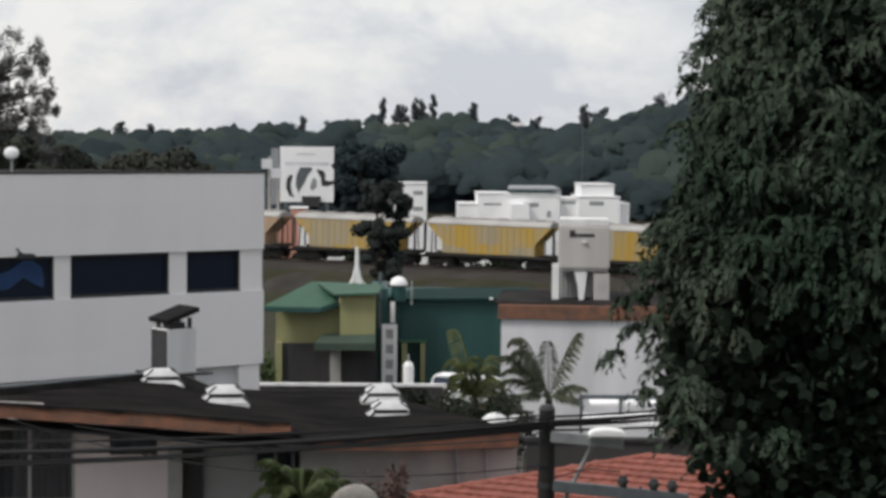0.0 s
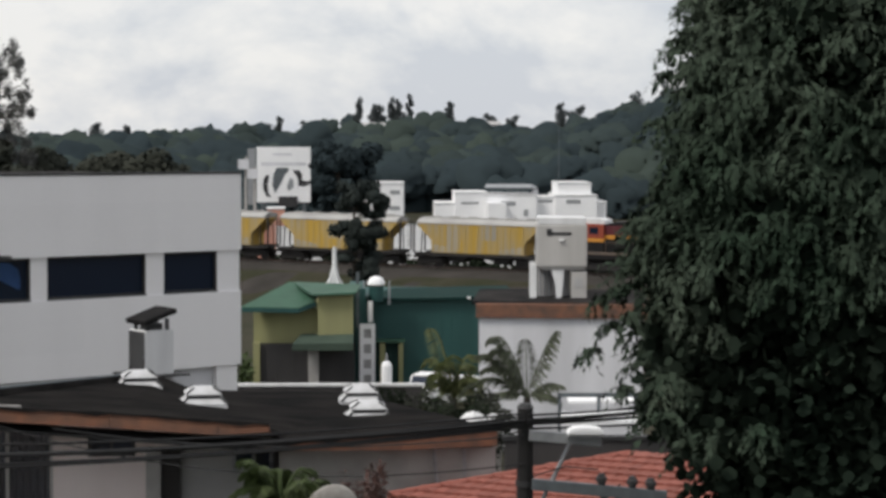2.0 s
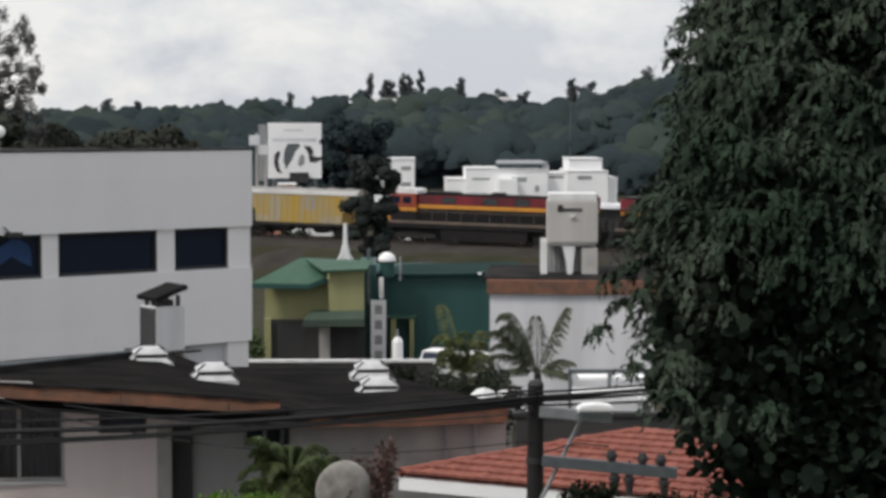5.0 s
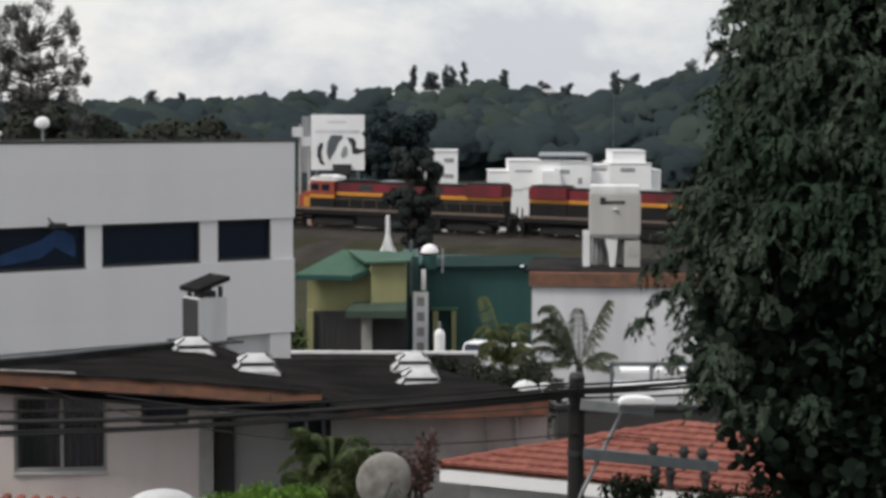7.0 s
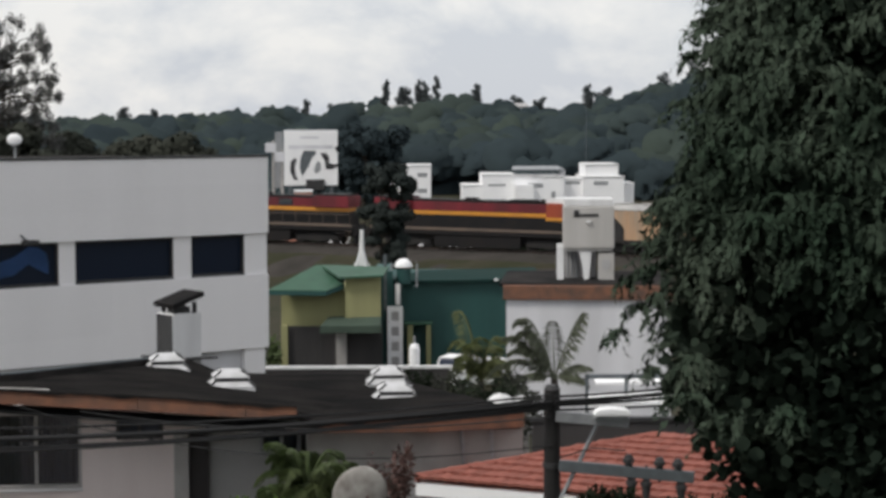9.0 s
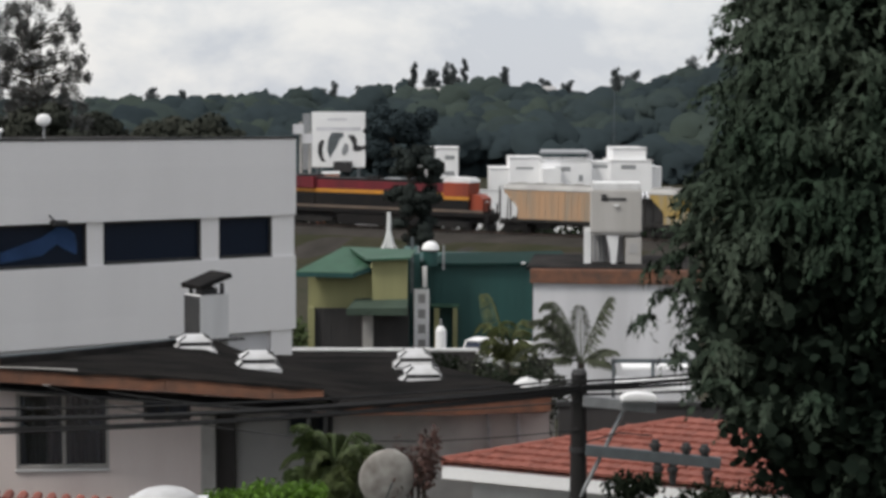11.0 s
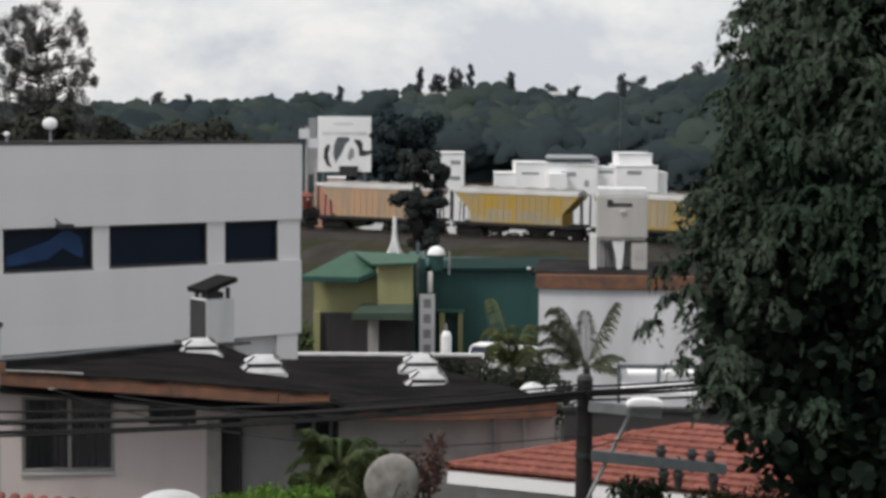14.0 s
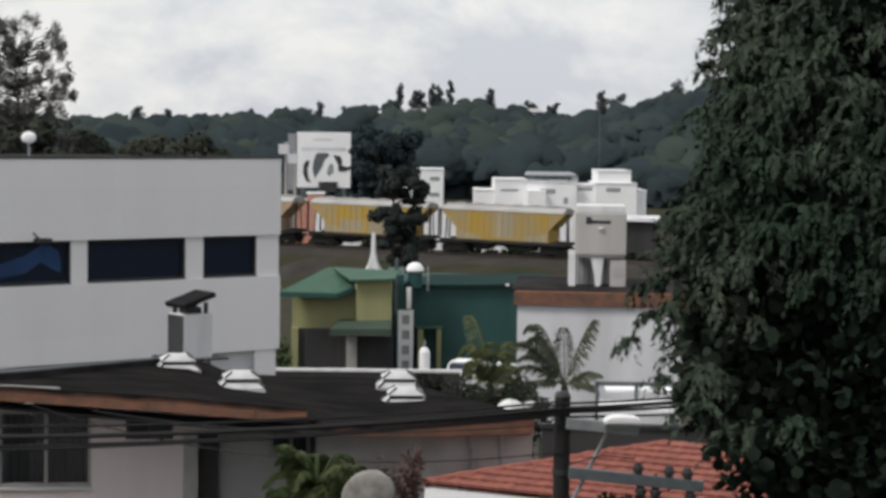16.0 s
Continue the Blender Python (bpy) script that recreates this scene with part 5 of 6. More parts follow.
def make_hedge():
    rng = np.random.default_rng(77)
    cloud, away = [], []
    for i in range(120):
        x = rng.uniform(-16, 30)
        top = -3.9 + 0.5 * math.sin(x * 1.3) + 0.4 * math.sin(x * 3.1)
        c = np.array((x, 203 - 0.25 * x + rng.normal() * 0.4, top - 0.8))
        q = ball_points(rng, c, (0.8, 0.8, 0.9), 60, 0.5)
        cloud.append(q)
        away.append((q - c) / 0.8 + np.array([0, 0, 0.3]))
    h = leaves("scrub", np.concatenate(cloud), 0.35, M["leaf_dark"], None, rng, CLUMP, 0.2, outward=np.concatenate(away))
    tagged(h, "dark scrub growing along the far side of the track", "scrub", kind="stuff")


make_hedge()


def make_ridge_trees():
    rng = np.random.default_rng(8)
    # x by the side angle, extra height over the wood, half width, pointed or round
    for u, h, w, kind in ((-0.0048, 19, 2.4, 1), (0.0035, 16, 2.4, 0), (0.0065, 15.5, 2.2, 1), (0.0126, 18, 2.4, 1), (0.0156, 16, 2.6, 0), (0.0209, 18.8, 1.5, 1), (0.0413, 15.5, 2.6, 0), (0.097, 17.5, 2.8, 0),
                          (-0.135, 13, 3.2, 0), (-0.12, 12.5, 2.6, 0), (-0.044, 14.5, 2.2, 1), (-0.03, 12.5, 3.5, 0), (-0.05, 12, 4.0, 0), (0.06, 12.5, 3.2, 0), (0.073, 12.5, 2.8, 0), (0.106, 15, 3.2, 0), (0.135, 15, 3.5, 0), (0.15, 16, 3, 0), (-0.2, 12, 3, 0)):
        y = 735.0
        x = u * y
        l = []
        for k in range(14):
            v = k / 13
            rr = w * ((1.0 - 0.5 * v) if kind else (0.55 + 0.5 * math.sin(math.pi * min(1, v * 0.8 + 0.25))))
            l.append((rng.normal() * 0.28 * w, 0, h * (0.35 + 0.62 * v), max(0.7, rr * 0.8), h * 0.08))
        make_tree("ridge_conifer" if kind else "ridge_tree", x, y, ground_z(x, y), "tall conifer on the ridge, leaf colour paled for haze" if kind else "round-headed tree on the ridge line, leaf colour paled for haze", l, 0.65, M["leaf_ridge_haze"], 1300, int(2000 + u * 9000), (h * 0.8, 0.4), group="trees on the ridge")


make_ridge_trees()
for u, w, h, y in ((0.031, 9, 10.2, 728), (0.037, 5, 9.6, 728), (0.004, 12, 9.6, 715), (0.06, 10, 9.8, 728), (-0.06, 5, 10.4, 728)):
    hb = thing("ridge_house", pose(u * y, y, ground_z(u * y, y)), "pale house half hidden on the wooded ridge", "house", "houses on the ridge")
    part("wall", box(-w / 2, w / 2, 0, 6, 0, h - 1.2), M["dirty_white"], hb)
    part("roof", slab([(-w / 2 - 0.4, -0.4, h - 1.2), (w / 2 + 0.4, -0.4, h - 1.2), (w / 2 - 0.5, 3, h), (-w / 2 + 0.5, 3, h)], 0.3), M["grey"], hb)
    for k in range(3):
        part("window", box(-w / 2 + (k + 0.35) * w / 3, -w / 2 + (k + 0.65) * w / 3, -0.05, -0.01, h - 2.8, h - 1.7), M["glass"], hb)

far_mast = thing("radio_mast", pose(28.8, 300, -3), "thin grey lattice mast before the hill", "mast")
part("pole", tube([(0, 0, -1), (0, 0, 8), (0, 0, 14.6)], [0.08, 0.06, 0.03], 6), M["steel"], far_mast)
for k in range(8):
    part("rung", box(-0.16, 0.16, -0.04, 0.04, 2 + 1.5 * k, 2.05 + 1.5 * k), M["steel"], far_mast)
make_roof_dish(-13.48, 71.5, 7.84, 0.27)
make_roof_dish(-14.38, 68.4, 7.5, 0.11)


# ---------------------------------------------------------------- palms and garden plants
def frond(rng, turn, length, lift, sag, width, leaflets=34):
    """One palm frond: arching rib with hanging leaflets. Returns rib points and leaflet faces in one bmesh."""
    bm = bmesh.new()
    c, s = math.cos(turn), math.sin(turn)
    pts = []
    for i in range(9):
        k = i / 8
        d = length * (k - 0.12 * k * k) * (0.72 if lift > 1.2 else 1.0)
        pts.append(Vector((c * d, s * d, lift * k * length - sag * length * k ** 2.2)))
    tube(pts, [0.02 * (1 - 0.7 * i / 8) + 0.004 for i in range(9)], 5, bm)
    for i in range(leaflets):
        k = 0.12 + 0.88 * i / (leaflets - 1)
        p = pts[min(7, int(k * 8))].lerp(pts[min(8, int(k * 8) + 1)], k * 8 % 1 if k < 1 else 1)
        wl = width * (0.45 + 0.75 * math.sin(math.pi * min(1, k * 0.9 + 0.05)))
        for side in (-1, 1):
            out = Vector((-s * side * 0.8 + c * 0.6, c * side * 0.8 + s * 0.6, -0.45 + rng.uniform(-0.25, 0.2))).normalized() * wl
            w = Vector((c, s, 0)) * 0.03
            mid = p + out * 0.5 + Vector((0, 0, 0.03))
            v = [bm.verts.new(q) for q in (p - w * 0.6, p + w * 0.6, mid + w, p + out, mid - w)]
            bm.faces.new(v)
    return bm


def make_palm(name, x, y, z, crown, fronds, length, material, label, seed, lift=0.75, sag=0.95, width=0.45, trunk_r=0.12, shapes=()):
    rng = random.Random(seed)
    t = thing(name, pose(x, y, z), label, "palm")
    part("trunk", tube([(0, 0, -0.3), (0.03, 0, crown * 0.5), (0, 0, crown)], [trunk_r * 1.3, trunk_r, trunk_r * 0.8], 10), M["bark"], t)
    for i in range(fronds):
        bm = frond(rng, i * 2.4 + rng.uniform(-0.3, 0.3), length * rng.uniform(0.75, 1.1), lift * rng.uniform(0.4, 1.4), sag * rng.uniform(0.8, 1.2), width)
        f = part("frond", bm, material, t)
        f.location.z = crown
    for turn, reach, up, fall in shapes:
        f = part("frond", frond(rng, turn, reach, up, fall * 1.1, width, 46), material, t)
        f.location.z = crown
    return t


make_palm("palm_tree", 4.12, 51, -1.2, 3.03, 0, 2.0, M["leaf_dry"], "grey-green palm with tall arching fronds before the white block", 2, width=0.4,
          shapes=((3.14, 1.55, 2.5, 1.45), (3.3, 1.45, 2.2, 1.3), (3.05, 2.0, 1.25, 0.65), (3.25, 1.8, 1.25, 0.8), (2.8, 2.0, 0.9, 0.85), (3.4, 1.5, 0.6, 0.8), (0.1, 1.0, 1.0, 0.65), (6.1, 0.9, 0.6, 0.7), (0.2, 1.2, 2.2, 0.7), (1.57, 1.0, 2.0, 0.5)))
make_palm("palm_tree", 2.3, 53, -2.0, 3.55, 13, 1.35, M["leaf_dull"], "dull yellow-green feathery palm beside the white block", 3, lift=2.0, sag=1.5, width=0.36)
make_palm("garden_palm", -1.35, 31.2, 0.2, 2.5, 34, 1.0, M["leaf_palm"], "bright green bushy garden palm", 4, lift=1.3, sag=1.25, width=0.24, trunk_r=0.08)
make_palm("garden_palm", -1.0, 31.6, 0.2, 2.4, 28, 0.75, M["leaf_palm"], "bright green bushy garden palm", 6, lift=1.1, sag=1.1, width=0.22, trunk_r=0.07)
make_palm("garden_palm", -1.6, 30.8, 0.2, 2.2, 28, 0.7, M["leaf_palm"], "bright green bushy garden palm", 7, lift=1.0, sag=1.0, width=0.22, trunk_r=0.07)


def make_bush(x, y, z, rx, rz, leaf, material, n, label, seed, name="garden_bush"):
    rng = np.random.default_rng(seed)
    b = thing(name, pose(x, y, z), label, "bush")
    for k in range(5):
        part("stem", tube([(0, 0, -z - 0.2 if 0 < z else -0.4), (rng.normal() * rx * 0.3, rng.normal() * rx * 0.3, rz * 0.9)], [0.03, 0.012], 6), M["bark"], b)
    pts = [ball_points(rng, (rng.normal() * rx * 0.45, rng.normal() * rx * 0.45, rz * rng.uniform(0.5, 1.2)), (rx * 0.5, rx * 0.5, rz * 0.45), n // 8, 0.2) for _ in range(8)]
    leaves("foliage", np.concatenate(pts), leaf, material, b, rng, BLADE, 0.3)


make_bush(-2.1, 28.5, 2.3, 0.75, 0.5, 0.11, M["leaf_bright"], 2400, "bright yellow-green clipped bush", 50)
make_bush(-2.9, 28.6, 2.22, 0.6, 0.5, 0.11, M["leaf_bright"], 1700, "bright yellow-green clipped bush", 51)
make_bush(0.05, 30.5, 2.3, 0.32, 0.85, 0.14, M["leaf_red"], 420, "sparse reddish garden shrub", 52, "red_shrub")
make_bush(-0.2, 30.7, 2.2, 0.25, 0.75, 0.12, M["leaf_red"], 220, "sparse reddish garden shrub", 53, "red_shrub")
make_bush(2.9, 26.5, 2.9, 0.35, 0.45, 0.12, M["leaf_dark"], 700, "dark green shrub top", 54)
make_bush(4.0, 26.4, 2.8, 0.6, 0.5, 0.12, M["leaf_dark"], 900, "dark green shrub top", 55)
make_bush(-9.6, 118, -5.5, 1.5, 1.5, 0.5, M["leaf_dark"], 900, "dark bushes beside the lime house", 56)
make_bush(-6.6, 103.5, -5.9, 0.6, 2.2, 0.4, M["leaf_palm"], 500, "green shrub beside the lime house", 57)
for i, (x, y) in enumerate(((1.5, 47.5), (2.2, 46.2), (2.9, 47.2), (0.9, 49.0), (2.5, 44.6))):
    make_bush(x, y, 0.6, 0.7, 1.25, 0.16, M["leaf_dark"] if i % 2 else M["leaf_mound"], 1400, "dark shrubs behind the felt roof", 70 + i)
for i, x in enumerate((1.6, 2.6, 3.4, 0.9)):
    make_bush(x, 55 + i * 0.7, -1.2, 0.9, 1.3, 0.2, M["leaf_dark"], 800, "dark shrubs behind the felt roof", 60 + i)


def make_satellite_dish():
    b = thing("satellite_dish", pose(-0.52, 30.4, 2.3, 0, 0, 0), "weathered grey satellite dish with dark stains", "satellite dish")
    bm = bmesh.new()
    bmesh.ops.create_uvsphere(bm, u_segments=28, v_segments=16, radius=0.42)
    for v in bm.verts:
        v.co.y = v.co.y * 0.22 + 0.0
        v.co.z *= 1.15
    bmesh.ops.transform(bm, matrix=pose(0, 0, 0.45, 12, 24, 0), verts=bm.verts)
    for f in bm.faces:
        f.smooth = True
    part("dish", bm, M["old_dish"], b)
    part("post", tube([(0, 0.1, -2.6), (0, 0.1, 0.3)], [0.05, 0.05]), M["steel"], b)
    part("feed_arm", tube([(0, -0.05, 0.15), (0.1, -0.4, 0.45)], [0.015, 0.015]), M["steel"], b)


make_satellite_dish()


# ---------------------------------------------------------------- utility pole, lamp, cables
def make_pole():
    p = thing("utility_pole", pose(2.4, 30, 0), "dark utility pole with cross-arm and insulators", "utility pole")
    part("shaft", tube([(0, 0, -0.5), (0, 0, 2.5), (0, 0, 4.42)], [0.15, 0.13, 0.12], 14), M["pole"], p)
    part("top_cap", tube([(0, 0, 4.42), (0, 0, 4.49)], [0.13, 0.09], 14), M["dark"], p)
    arm = bmesh.new()
    box(0.1, 2.15, -0.07, 0.05, -0.085, 0.085, 0.012, arm)
    bmesh.ops.transform(arm, matrix=pose(0, -0.12, 3.29, 0, 5.5, 0), verts=arm.verts)
    part("cross_arm", arm, M["steel"], p, "grey steel cross-arm")
    for x, top in ((1.15, 1), (1.42, 0), (1.62, 1), (1.95, 0), (1.2, 0), (1.9, 1)):
        z = 3.29 - 0.096 * x
        s = 1 if top else -1
        ins = part("insulator", tube([(x, -0.12, z + 0.06 * s), (x, -0.12, z + 0.13 * s), (x, -0.12, z + 0.14 * s), (x, -0.12, z + 0.2 * s), (x, -0.12, z + 0.21 * s), (x, -0.12, z + (0.26 if top else 0.4) * s)],
                                       [0.06, 0.06, 0.09, 0.09, 0.07, 0.05], 10), M["dark"], p, "dark glazed insulator")
        part("pin", tube([(x, -0.12, z - 0.12), (x, -0.12, z + 0.12)], [0.018, 0.018], 6), M["dark"], ins)
    part("strut", tube([(0.72, -0.1, 3.98), (0.02, -0.1, 2.55)], [0.032, 0.032], 8), M["metal"], p, "pale steel strut")
    part("clamp", tube([(0, 0, 3.23), (0, 0, 3.31)], [0.145, 0.145], 14), M["dark"], p)
    part("wire_tie", tube([(0.1, -0.14, 3.4), (0.6, -0.15, 3.55), (1.1, -0.14, 3.5)], [0.012] * 3, 5), M["cable"], p)
    return p


def make_street_lamp():
    l = thing("street_lamp", pose(2.4, 29.85, 4.04), "white street lamp head on a grey flat arm", "street lamp")
    arm = box(0.05, 1.15, -0.09, 0.05, -0.08, 0.08, 0.015)
    bmesh.ops.transform(arm, matrix=pose(0, 0, 0.0, 0, 5, 0), verts=arm.verts)
    part("arm", arm, M["metal"], l)
    head = prism([(0.6, 0.02), (0.61, 0.08), (0.68, 0.12), (0.85, 0.14), (1.1, 0.12), (1.15, 0.08), (1.15, 0.02)], -0.27, 0.03)
    bmesh.ops.bevel(head, geom=head.edges[:], offset=0.02, segments=2, affect="EDGES")
    part("head", head, M["white_far"], l)
    part("lens", box(0.6, 1.1, -0.22, -0.02, -0.03, 0.01, 0.01), M["metal"], l)


def make_cables():
    # line from the far left to the pole and on behind the tree
    def sag(a, b, drop, r, n=18):
        a, b = Vector(a), Vector(b)
        pts = [a.lerp(b, i / n) - Vector((0, 0, drop * 4 * (i / n) * (1 - i / n))) for i in range(n + 1)]
        return tube(pts, [r] * (n + 1), 6)
    for i, (a, b, drop, r) in enumerate((
            ((-13, 25.5, 4.58), (2.38, 29.84, 4.25), 0.33, 0.035), ((-13, 25.5, 4.43), (2.38, 29.84, 4.20), 0.36, 0.028), ((-13, 25.6, 4.69), (2.38, 29.84, 4.31), 0.4, 0.02),
            ((-13, 25.7, 4.78), (2.38, 29.84, 4.36), 0.35, 0.018), ((-13, 25.4, 4.25), (2.38, 29.84, 4.15), 0.28, 0.02), ((-5.5, 35.0, 3.4), (2.38, 29.84, 4.03), 0.25, 0.012),
            ((-6.6, 35.0, 3.5), (2.38, 29.84, 3.6), 0.5, 0.010),
            ((2.42, 29.84, 4.25), (12, 33, 5.1), 0.2, 0.035), ((2.42, 29.84, 4.20), (12, 33, 4.95), 0.2, 0.028), ((2.42, 29.84, 4.33), (12, 33, 5.3), 0.25, 0.02), ((2.42, 29.84, 4.13), (12, 33, 4.8), 0.25, 0.02))):
        c = part("overhead_cable", sag(a, b, drop, r), M["cable"])
        tagged(c, "black overhead cable sagging to the pole", "cable", "overhead cables")


make_pole()
make_street_lamp()
make_cables()


# ---------------------------------------------------------------- near house at the edge, clutter
def make_neighbour():
    n = thing("neighbour_house", pose(-7.12, 33, 0), "pale corner of a neighbouring house with dark windows", "house")
    part("wall", box(-3, -0.02, 0, 0.25, -0.5, 4.3), M["grey"], n)
    part("parapet", box(-3, 0.0, -0.05, 0.3, 4.25, 4.8), M["white_paint"], n)
    part("coping", box(-3, 0.03, -0.1, 0.32, 4.8, 4.87), M["dark"], n)
    part("band", box(-3, 0.14, -0.04, 0.0, 4.06, 4.24), M["orange"], n, "short orange band")
    for z0, z1 in ((3.48, 3.97), (2.35, 2.88)):
        w = part("window", box(-2.2, -0.1, -0.02, -0.003, z0, z1), M["metal"], n)
        part("pane", box(-2.15, -0.15, -0.03, -0.021, z0 + 0.05, z1 - 0.05), M["glass"], w)


def make_car(x, y, z, turn, label):
    c = thing("parked_car", pose(x, y, z, 0, 0, turn), label, "car")
    body = prism([(-2.1, 0.3), (-2.15, 0.75), (-1.9, 0.88), (-0.9, 0.95), (1.7, 0.95), (2.1, 0.85), (2.15, 0.35)], -0.82, 0.82)
    bmesh.ops.bevel(body, geom=body.edges[:], offset=0.05, segments=2, affect="EDGES")
    part("body", body, M["white_far"], c)
    cab = prism([(-1.0, 0.95), (-0.45, 1.42), (1.0, 1.45), (1.55, 0.95)], -0.7, 0.7)
    part("cabin", cab, M["glass"], c, "dark glazed cabin")
    rf = box(-0.5, 1.05, -0.72, 0.72, 1.42, 1.5, 0.03)
    part("roof", rf, M["white_far"], c)
    for px, qx in ((-0.98, -0.47), (0.25, 0.25), (1.5, 1.02)):
        for yy in (-0.71, 0.71):
            part("pillar", tube([(px, yy, 0.95), (qx, yy, 1.44)], [0.04, 0.04], 6), M["white_far"], c)
    for px in (-1.35, 1.3):
        for yy in (-0.8, 0.8):
            wh = part("wheel", tube([(px, yy - 0.09, 0.31), (px, yy + 0.09, 0.31)], [0.31, 0.31], 16), M["cable"], c)
            part("rim", tube([(px, yy - 0.1, 0.31), (px, yy + 0.1, 0.31)], [0.18, 0.18], 12), M["metal"], wh)


make_neighbour()
aw = thing("yard_awning", pose(5.1, 47, 0), "white flat awning with a grey frame over a dark yard", "awning")
part("canopy", slab([(-0.5, 0, 1.78), (1.6, 0, 1.8), (1.6, 1.0, 1.92), (-0.4, 1.0, 1.9)], 0.1), M["white_far"], aw)
part("canopy", slab([(-0.2, 1.1, 2.12), (1.6, 1.1, 2.14), (1.6, 1.7, 2.2), (-0.2, 1.7, 2.18)], 0.06), M["white_far"], aw)
for x in (-0.45, 0.5, 1.4):
    part("post", box(x - 0.04, x + 0.04, 0.8, 0.88, -0.5, 2.3), M["steel"], aw)
part("beam", box(-0.5, 1.6, 0.8, 0.88, 2.26, 2.36), M["steel"], aw)
yw = thing("yard_fence", pose(4.6, 43, 0), "dark grey yard wall behind the tiled roof", "wall")
part("wall", box(-1.6, 3.5, 0, 0.2, -0.5, 1.95), M["dark_open"], yw)
part("coping", box(-1.65, 3.5, -0.04, 0.24, 1.95, 2.03), M["dark"], yw)
make_car(3.2, 105, -5.45, 70, "white parked car before the green shed")
make_car(4.6, 103, -5.35, 20, "white parked car before the green shed")



def make_sheet(x, y, z, w, h, seed):
    """A crumpled sheet thrown over a low heap."""
    rng = random.Random(seed)
    t = thing("plastic_sheet", pose(x, y, z), "crumpled white plastic sheet over a low heap", "sheet", "white sheets in the yard")
    bm = bmesh.new()
    n = 12
    grid = []
    for i in range(n + 1):
        a = math.tau * i / n
        grid.append([bm.verts.new((w * k * math.cos(a) * rng.uniform(0.9, 1.1), w * k * math.sin(a) * rng.uniform(0.9, 1.1), h * (1 - k ** 2.2) + rng.uniform(-0.05, 0.05) * h)) for k in (0.15, 0.5, 0.8, 1.0)] if i < n else grid[0])
    for p, q in zip(grid, grid[1:]):
        for k in range(3):
            bm.faces.new((p[k], p[k + 1], q[k + 1], q[k]))
    bm.faces.new([g[0] for g in grid[:n]])
    bmesh.ops.recalc_face_normals(bm, faces=bm.faces)
    part("sheet", bm, M["white_paint"], t)
    part("heap", box(-w * 0.5, w * 0.5, -w * 0.5, w * 0.5, -z - 0.4, h * 0.5), M["concrete"], t, "grey heap under the sheet")


for i, (x, y, z, w, h) in enumerate(((1.75, 45.5, 2.02, 0.26, 0.12), (2.45, 45.6, 2.0, 0.36, 0.22), (2.95, 45.8, 1.98, 0.3, 0.16))):
    make_sheet(x, y, z, w, h, 90 + i)

gas = thing("gas_tank", pose(1.02, 104, -5.6), "upright white gas tank before the green shed", "gas tank")
part("shell", tube([(0, 0, 0), (0, 0, 2.2), (0, 0, 2.4), (0, 0, 2.45)], [0.28, 0.28, 0.2, 0.08], 18), M["white_far"], gas)
part("valve", tube([(0, 0, 2.4), (0, 0, 2.85)], [0.07, 0.05], 8), M["metal"], gas)

yard = thing("boundary_wall", pose(0, 93, 0), "low wall with a white coping behind the felt roof", "wall")
part("wall", box(-6.2, 2.6, 0, 0.25, -6, -3.1), M["dark_open"], yard)
part("coping", box(-6.3, 2.7, -0.05, 0.3, -3.1, -2.98), M["white_paint"], yard, "white coping")

low = thing("skylight_hood", pose(-3.55, 27.5, 2.92), "pale rounded roof hood at the street side", "roof hood")
bm = bmesh.new()
bmesh.ops.create_uvsphere(bm, u_segments=20, v_segments=10, radius=0.5)
for v in bm.verts:
    v.co.z = max(0, v.co.z) * 0.5
part("hood", bm, M["plastic"], low)
part("base", box(-0.55, 0.55, -0.55, 0.55, -3.3, 0.02), M["dirty_white"], low)


# ---------------------------------------------------------------- small lean-to with old tiles at the street side
lean = thing("tiled_lean_to", pose(-4.95, 27.2, -0.33), "old red tiled lean-to roof by the street", "lean-to")
part("wall", box(-1.6, 0.55, 0.1, 1.2, -0.4, 2.8), M["beige"], lean)
part("roof_deck", slab([(-1.7, -0.1, 2.85), (0.7, -0.1, 2.7), (0.4, 1.4, 3.0), (-1.7, 1.4, 3.18)], 0.06), M["tile"], lean)
for r in range(5):
    for k in range(11):
        x = -1.6 + k * 0.205
        z = 2.9 + r * 0.066 - 0.07 * (x + 1.6) / 1.0
        part("tile", tube([(x, -0.1 + r * 0.3, z), (x + 0.0, 0.24 + r * 0.3, z + 0.05)], [0.08, 0.07], 8), M["tile"], lean)


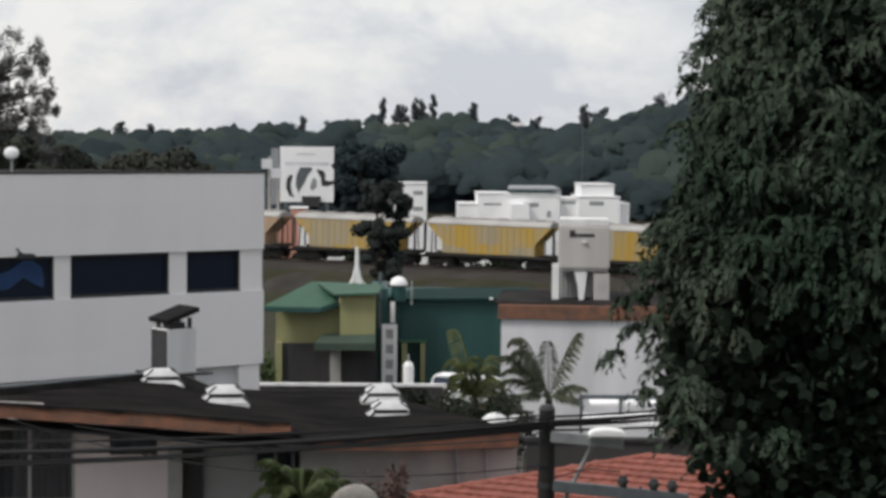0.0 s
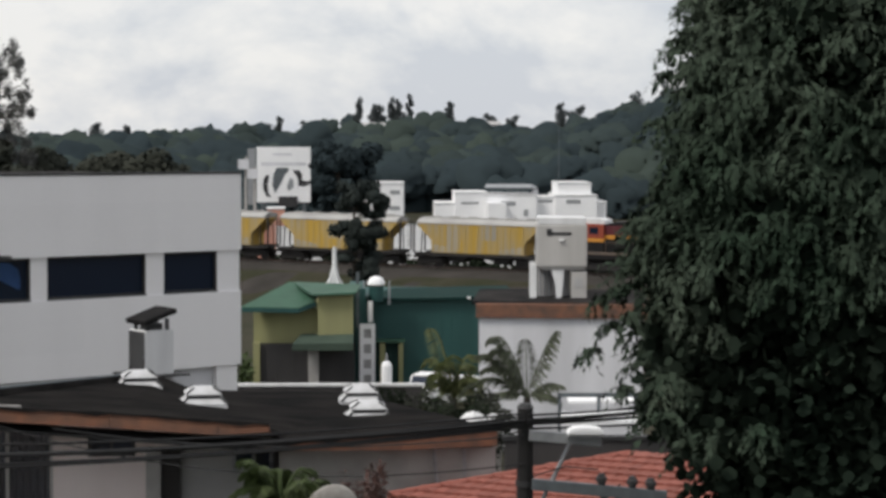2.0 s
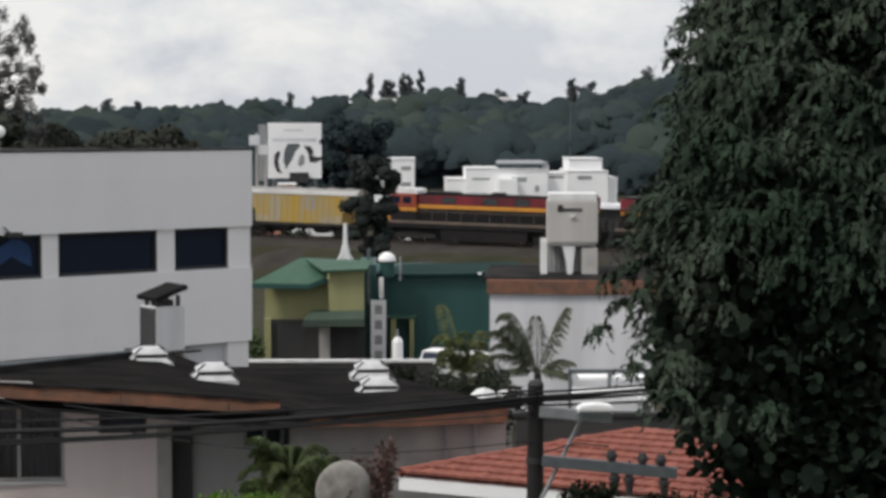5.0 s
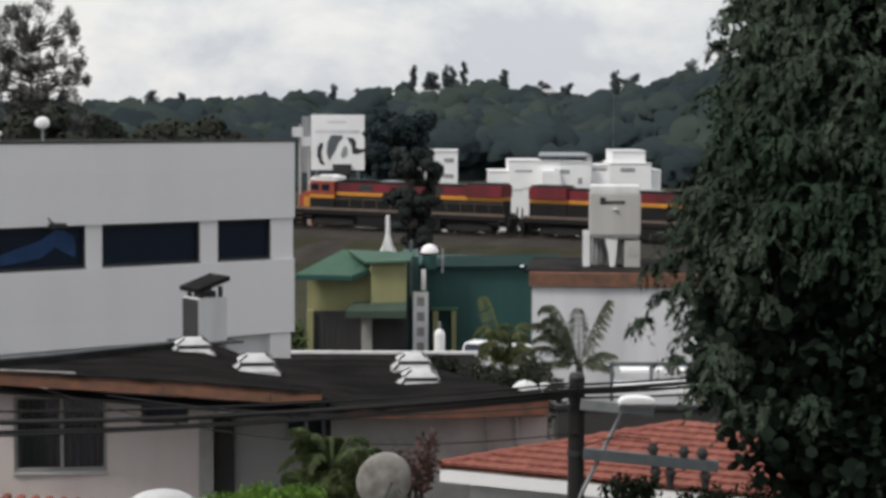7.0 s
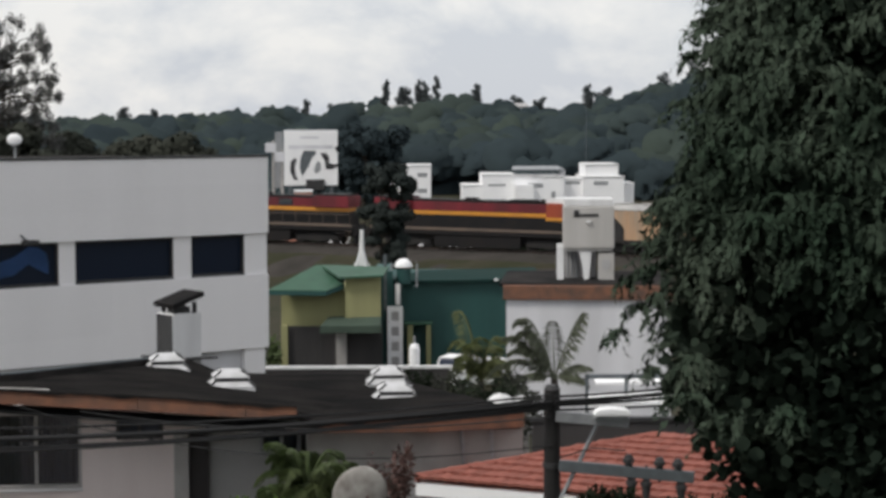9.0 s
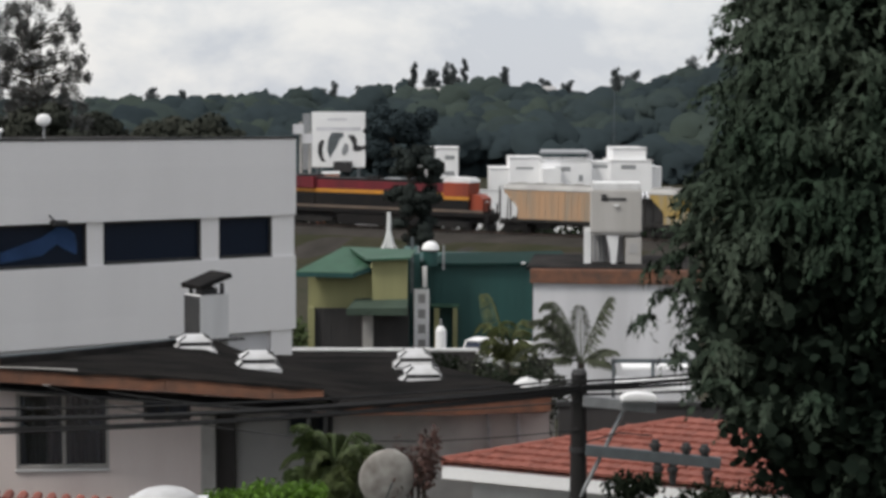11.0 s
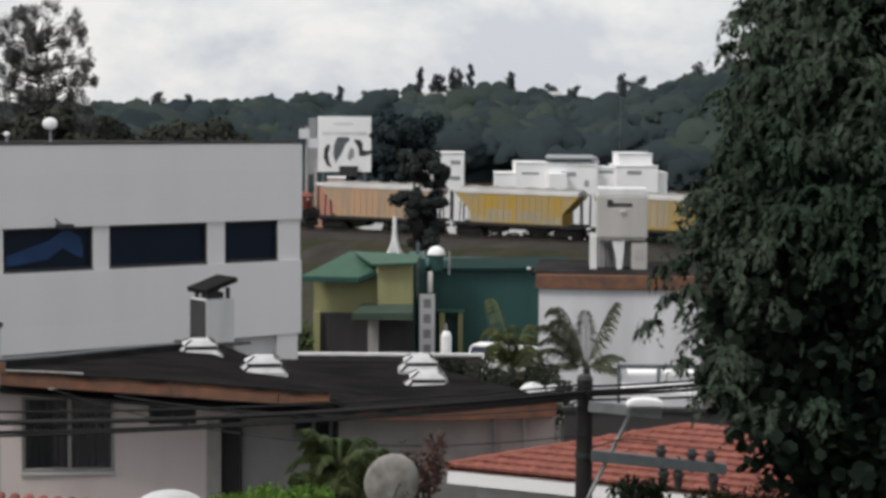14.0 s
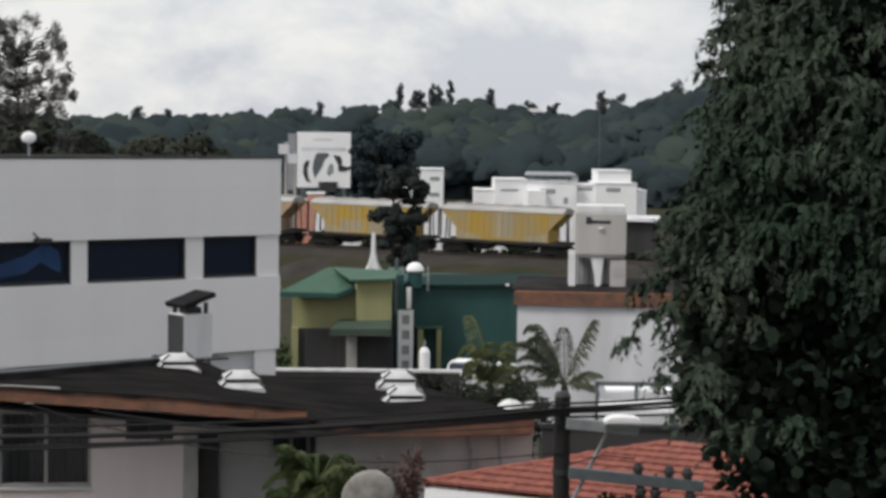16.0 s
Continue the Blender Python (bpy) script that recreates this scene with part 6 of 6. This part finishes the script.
# ---------------------------------------------------------------- clay tiles of the hip roof
def lay_tiles():
    h, roof, a, b, hip, end = TILED
    e = (b - a).normalized()
    n2 = Vector((-e.y, e.x, 0)).normalized()
    run = (hip - a).dot(n2)
    up = (n2 * run + Vector((0, 0, hip.z - a.z))).normalized()
    nz = e.cross(up).normalized()
    bm = bmesh.new()
    arch = [(-0.105, 0.0), (-0.075, 0.014), (0.0, 0.024), (0.075, 0.014), (0.105, 0.0)]
    f0 = [bm.verts.new((x, 0, z + 0.05)) for x, z in arch]
    f1 = [bm.verts.new((x, 0.4, z)) for x, z in arch]
    g0 = [bm.verts.new((x, 0, z)) for x, z in arch]
    for k in range(4):
        bm.faces.new((f0[k], f0[k + 1], f1[k + 1], f1[k]))
        bm.faces.new((g0[k], g0[k + 1], f0[k + 1], f0[k]))
    first = None
    hip_e, hip_u = (hip - a).dot(e), (hip - a).dot(up)
    rng = random.Random(12)
    rest, count = [], 0
    length = (b - a).length
    for r in range(int(hip_u / 0.34) + 1):
        d = r * 0.34 - 0.04
        start = max(0, d) * hip_e / hip_u
        for k in range(int((length - start) / 0.2)):
            c = start + 0.1 + k * 0.2
            if c > length:
                continue
            place = a + e * c + up * d + nz * (0.02 + rng.uniform(0, 0.008))
            m = Matrix((e, up, nz)).transposed().to_4x4()
            m = Matrix.Translation(place) @ m @ pose(0, 0, 0, rng.uniform(-1.2, 1.2), rng.uniform(-2, 2), rng.uniform(-1.5, 1.5))
            if c > 5.2 or count >= 300:
                rest.append(m)
                continue
            count += 1
            if first is None:
                first = part("tile", bm, M["tile"], roof)
                first.matrix_basis = m
            else:
                again(first, m)
    # tiles beyond the near stretch, joined
    src = [v.co.copy() for v in first.data.vertices]
    fcs = [tuple(p.vertices) for p in first.data.polygons]
    vs, fs = [], []
    for m in rest:
        o = len(vs)
        vs += [m @ v for v in src]
        fs += [tuple(o + i for i in f) for f in fcs]
    me = bpy.data.meshes.new("tile_rest")
    me.from_pydata(vs, [], fs)
    me.materials.append(M["tile"])
    ob = new("tile_rest", me)
    ob.parent = roof
    tagged(ob, kind="stuff")
    # hip capping
    cap = part("hip_tile", tube([(0, 0, 0), (0.38, 0, 0)], [0.085, 0.075], 10), M["tile"], roof)
    d = (hip - a)
    step = d.length / 14
    turn = d.to_track_quat("X", "Z").to_matrix().to_4x4()
    cap.matrix_basis = Matrix.Translation(a + Vector((0, 0, 0.03))) @ turn
    for k in range(1, 14):
        again(cap, Matrix.Translation(a + d * (k / 14) + Vector((0, 0, 0.03))) @ turn)


lay_tiles()


# ---------------------------------------------------------------- what moves
def motions():
    for vehicle, s, turn, wheels in TRAIN:
        walk(vehicle, [(t, on_track(s - SPEED * t) @ pose(0, 0, 0, 0, 0, turn)) for t in (0, 4, 8, 12, 16)])
        sign = 1 if turn else -1
        for w, place, r in wheels:
            turns = [(0.1 * i, pose(*place, 0, sign * math.degrees(SPEED * 0.1 * i / r), 0)) for i in range(161)]
            walk(w, turns)


motions()
